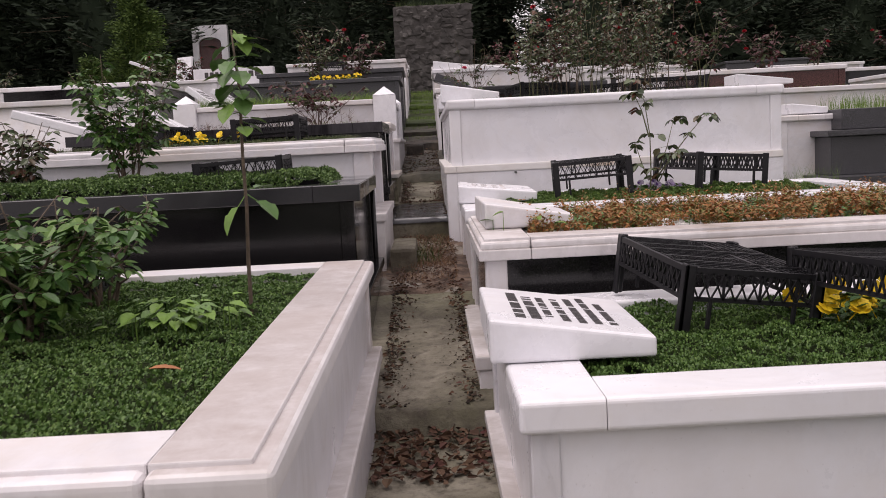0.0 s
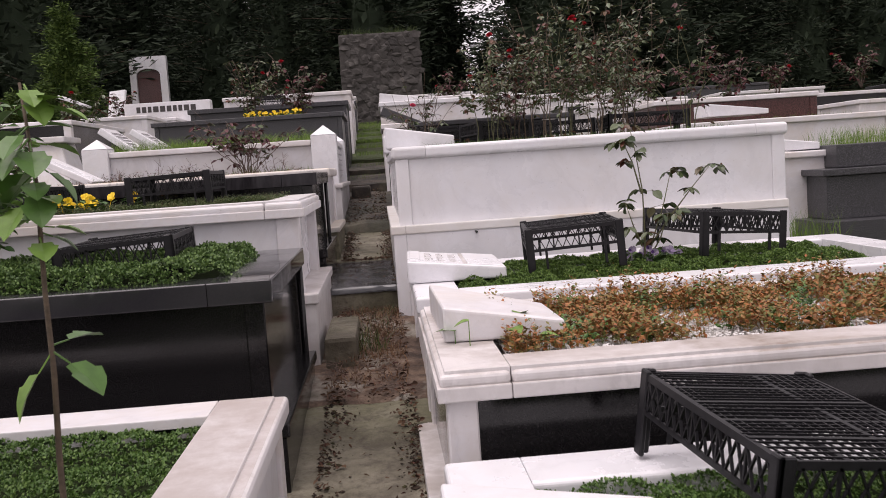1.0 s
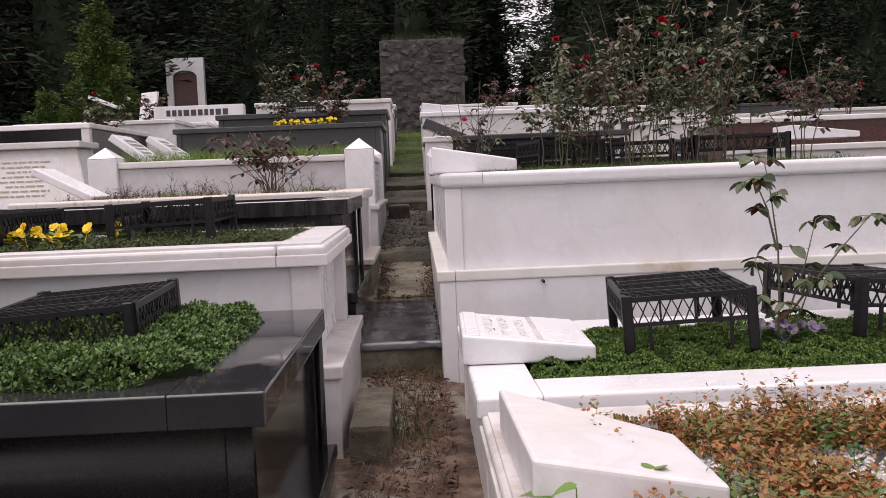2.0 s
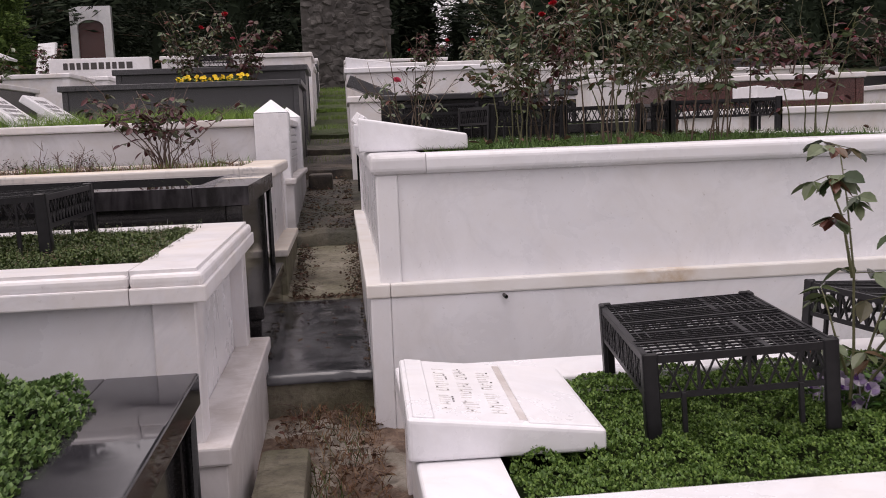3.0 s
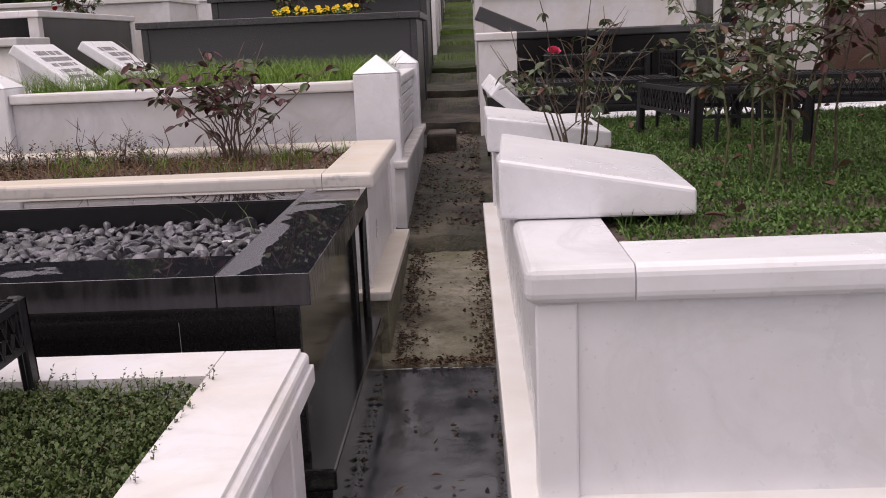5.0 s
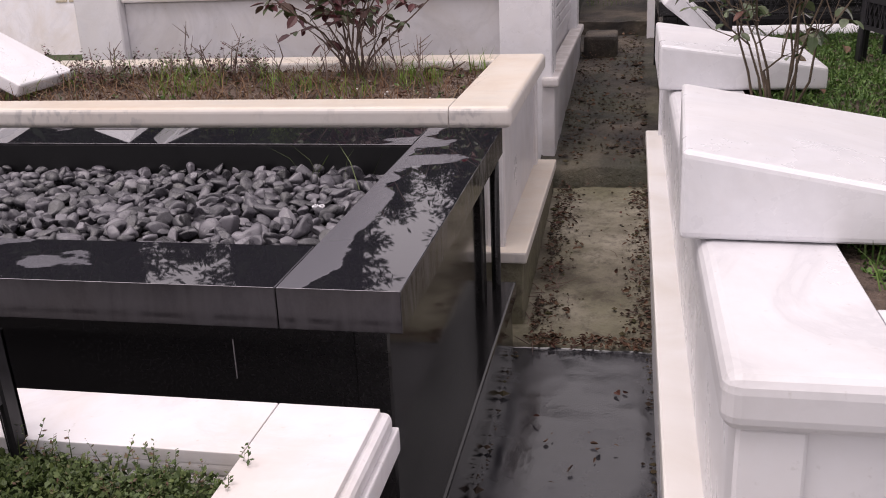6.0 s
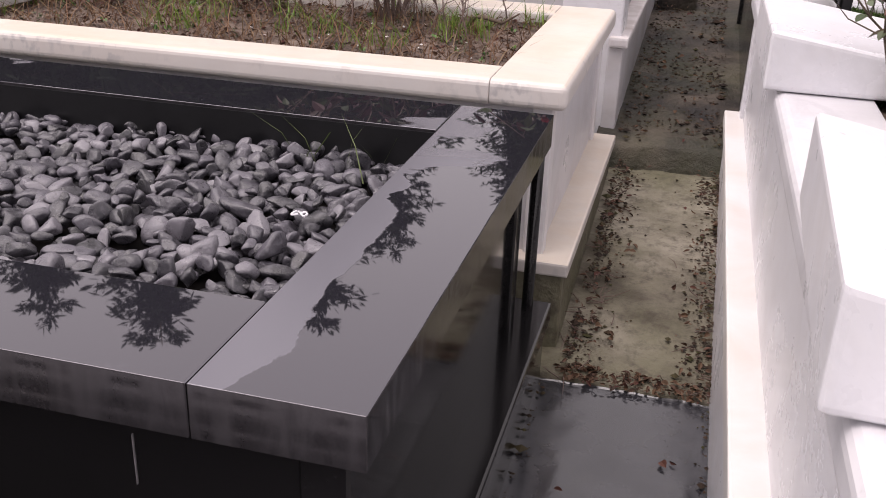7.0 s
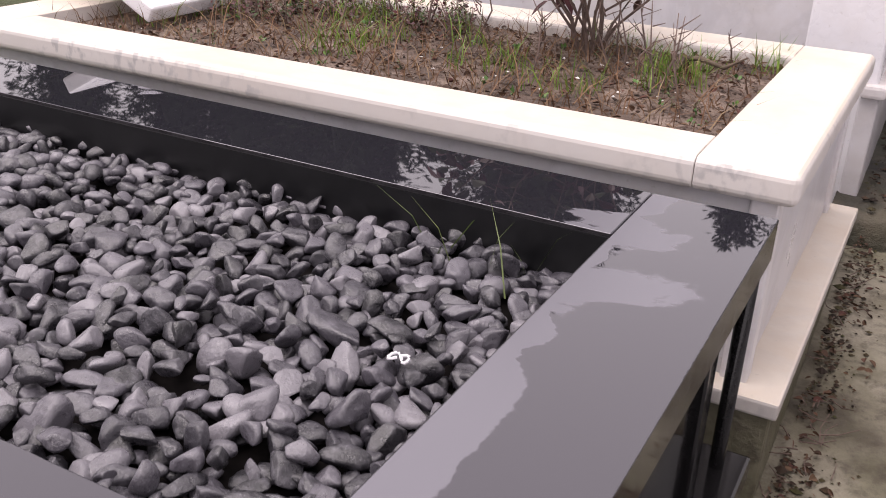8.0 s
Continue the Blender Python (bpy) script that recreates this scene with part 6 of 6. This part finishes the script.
v, f = leaf_blades(np.random.default_rng(1), np.array([[-0.57, 1.67, 0.802]]), np.array([[1.0, 0.15, 0.05]]), np.array([[0, 0, 1.0]]), np.array([0.065]), np.array([0.016]))
tagged(raw("fallen_leaf", v, f, plain("orange_leaf", (0.32, 0.12, 0.04), 0.6)), "single fallen orange leaf on green planting", "leaf")
grass_patch("grass_blades", "few thin grass blades among dark pebbles", -0.78, -0.58, 7.20, 7.29, 1.295, 8, 0.12, DULL, 112, lean=1.0)


for k in range(4):
    ya = 4.5 + 0.4 * k
    grass_patch("straw_litter", "dry reddish straw lying on the soil of the path", -0.2, 0.12, ya, ya + 0.4, 0.515 + (ya - 4.42) * 0.056 + 0.012, 420 if k else 150, 0.035, STRAW, 130 + k, lean=1.6)


grass_patch("grass_tufts", "straggling weeds and straw on the soil of the path", -0.12, 0.12, 5.0, 6.08, 0.56, 420, 0.09, DULL, 113, bunch=0.02, lean=0.9)


# ---- trees ----
def conifer(label, at, h, r, seed, material, n=2600, low=0.06, spray=0.5, shape=0.8, name="conifer"):
    root = thing(name, at, label, "tree", "conifers behind the graves")
    rng = np.random.default_rng(seed)
    a = Vector(at)
    v, f = tube([a + Vector((0, 0, -0.5)), a + Vector((0.05, 0, h * 0.5)), a + Vector((0, 0.03, h * 0.97))], [h * 0.018 + 0.03, h * 0.011 + 0.02, 0.01], 8)
    heap = Heap()
    heap.add(v, f)
    limbs = int(26 + h * 4)
    lb, ld = [], []
    for k in range(limbs):
        t = low + (0.97 - low) * (k + rng.random()) / limbs
        ang = k * 2.4 + rng.normal(0, 0.3)
        reach = r * (1 - t) ** shape * rng.uniform(0.6, 1.15) + 0.08
        p = a + Vector((0, 0, h * t))
        e = p + Vector((math.cos(ang) * reach, math.sin(ang) * reach, reach * rng.uniform(-0.25, 0.25)))
        heap.add(*tube([p, e], [0.012 + 0.02 * (1 - t), 0.006], 4))
        m = max(4, int(n / limbs * (0.35 + reach / r)))
        for _ in range(m):
            u = rng.random() ** 0.6
            q = p.lerp(e, u) + Vector(rng.normal(0, 0.10 * reach + 0.03, 3))
            lb.append(tuple(q))
            ld.append((math.cos(ang) + rng.normal(0, 0.7), math.sin(ang) + rng.normal(0, 0.7), rng.normal(0.15, 0.45)))
    raw("trunk", heap.v, heap.f, BARK, root, smooth=True)
    core = int(n * 0.2)
    for _ in range(core):
        t = low + (0.9 - low) * rng.random()
        ang = rng.uniform(0, 6.28)
        rad = r * (1 - t) ** shape * rng.uniform(0, 0.5)
        lb.append((a.x + math.cos(ang) * rad, a.y + math.sin(ang) * rad, a.z + h * t))
        ld.append(tuple(rng.normal(0, 1, 3)))
    heap = Heap()
    ring, levels = 9, 7
    mass = []
    for j in range(levels):
        t = low + 0.03 + (0.86 - low) * j / (levels - 1)
        for i in range(ring):
            ang = 6.283 * i / ring
            rad = r * 0.33 * (1 - t) ** shape * rng.uniform(0.6, 1.15)
            mass.append(a + Vector((math.cos(ang) * rad, math.sin(ang) * rad, h * t + rng.normal(0, h * 0.02))))
    heap.add(mass, [(j * ring + i, j * ring + (i + 1) % ring, (j + 1) * ring + (i + 1) % ring, (j + 1) * ring + i) for j in range(levels - 1) for i in range(ring)])
    lb, ld = np.array(lb), np.array(ld)
    ln = spray * rng.uniform(0.4, 1.2, len(lb))
    ln[len(ln) - core:] *= 1.9
    v, f = needles(rng, lb, ld, ln, ln * 0.13)
    heap.add(v.tolist(), f.tolist())
    tagged(raw("crown", heap.v, heap.f, material, root), kind="stuff")
    return root


PINES = [conifer("tall dark green conifer behind the cemetery", (-30 + 9 * k, 40, ground_z(40) - 0.3), 12 + k * 0.7, 2.4 + 0.25 * k, 200 + k, FIR, 9500, 0.02, 0.34, 0.6) for k in range(4)]
rng_t = random.Random(12)
rows = []
for y, step, x0, x1 in ((30.8, 2.7, -30, 26), (35.5, 2.7, -33, 28), (42, 2.6, -36, 30), (50, 2.8, -32, 24), (58, 2.2, -38, 30)):
    x = x0
    while x < x1:
        rows.append((x + rng_t.uniform(-0.7, 0.7), y + rng_t.uniform(-1.3, 1.3)))
        x += step * rng_t.uniform(0.8, 1.25)
for x, y in rows:
    if abs(x + 7.2 + (y - 32) * 0.24) < 2.6 and y < 36:
        continue
    if abs(x - 0.3) < 1.8 and y < 29.5:
        continue
    if abs(x - 0.120 * (y - 1.4)) < 1.1:
        continue
    p = PINES[rng_t.randrange(4)]
    c = copy_thing(p, pose(x, y, ground_z(y) - 0.3, rng_t.uniform(-2, 2), rng_t.uniform(-2, 2), rng_t.uniform(0, 360)))
    k = rng_t.uniform(0.5, 0.82) * (1.3 if x < -10 else 1.0)
    c.scale = (k * 1.25, k * 1.25, k)
for x, y, k in ((4.3, 35.5, 0.2), (3.7, 32.5, 0.17)):
    copy_thing(PINES[1], pose(x, y, ground_z(y) - 0.3, 0, 0, x * 50)).scale = (k * 1.6, k * 1.6, k)
for k in range(8):
    a = math.radians(200 + k * 20)
    copy_thing(PINES[k % 4], pose(math.cos(a) * 40, math.sin(a) * 30, ground_z(-6) - 0.3, 0, 0, k * 40))
conifer("light green young conifer at the edge of the graves", (-7.25, 24.5, 2.2), 3.7, 1.15, 300, LIME_FIR, 18000, 0.05, 0.14, 0.85, "young_conifer")
conifer("small green cypress shrub at the edge of the graves", (-8.3, 24.0, 2.2), 1.6, 0.6, 301, LIME_FIR, 6000, 0.05, 0.12, 0.6, "young_conifer")
for k, (x, y) in enumerate([(-5.2, 21), (-8.5, 19), (3.6, 18), (4.4, 16), (7.2, 17.5), (7.9, 14), (4.8, 13.3), (2.0, 16.3), (1.5, 19), (-1.9, 20.5), (9.5, 19), (-4.2, 15.0), (-10, 17), (11, 17)]):
    bush("rose_bush", "rose bush with scattered blooms on a far grave", "rose", (x, y, ground_z(y) + 0.45), 0.8, 0.5, 7, 110, 0.08, 120 + k, ROSE_LEAF if k % 2 else DARK_LEAF, TWIG, 2, RED, 0.09)


def iron_fence():
    root = thing("iron_fence", (6.0, 46, 4.6), "pale metal fence far off between the trees", "fence")
    for k in range(30):
        x = 3.6 + k * 0.16
        part("bar", box(x, x + 0.03, 46, 46.03, 4.4, 7.2, 0), MARBLE_GREY, root)
    part("rail", box(3.5, 8.5, 45.98, 46.05, 6.9, 6.97, 0), MARBLE_GREY, root)


iron_fence()
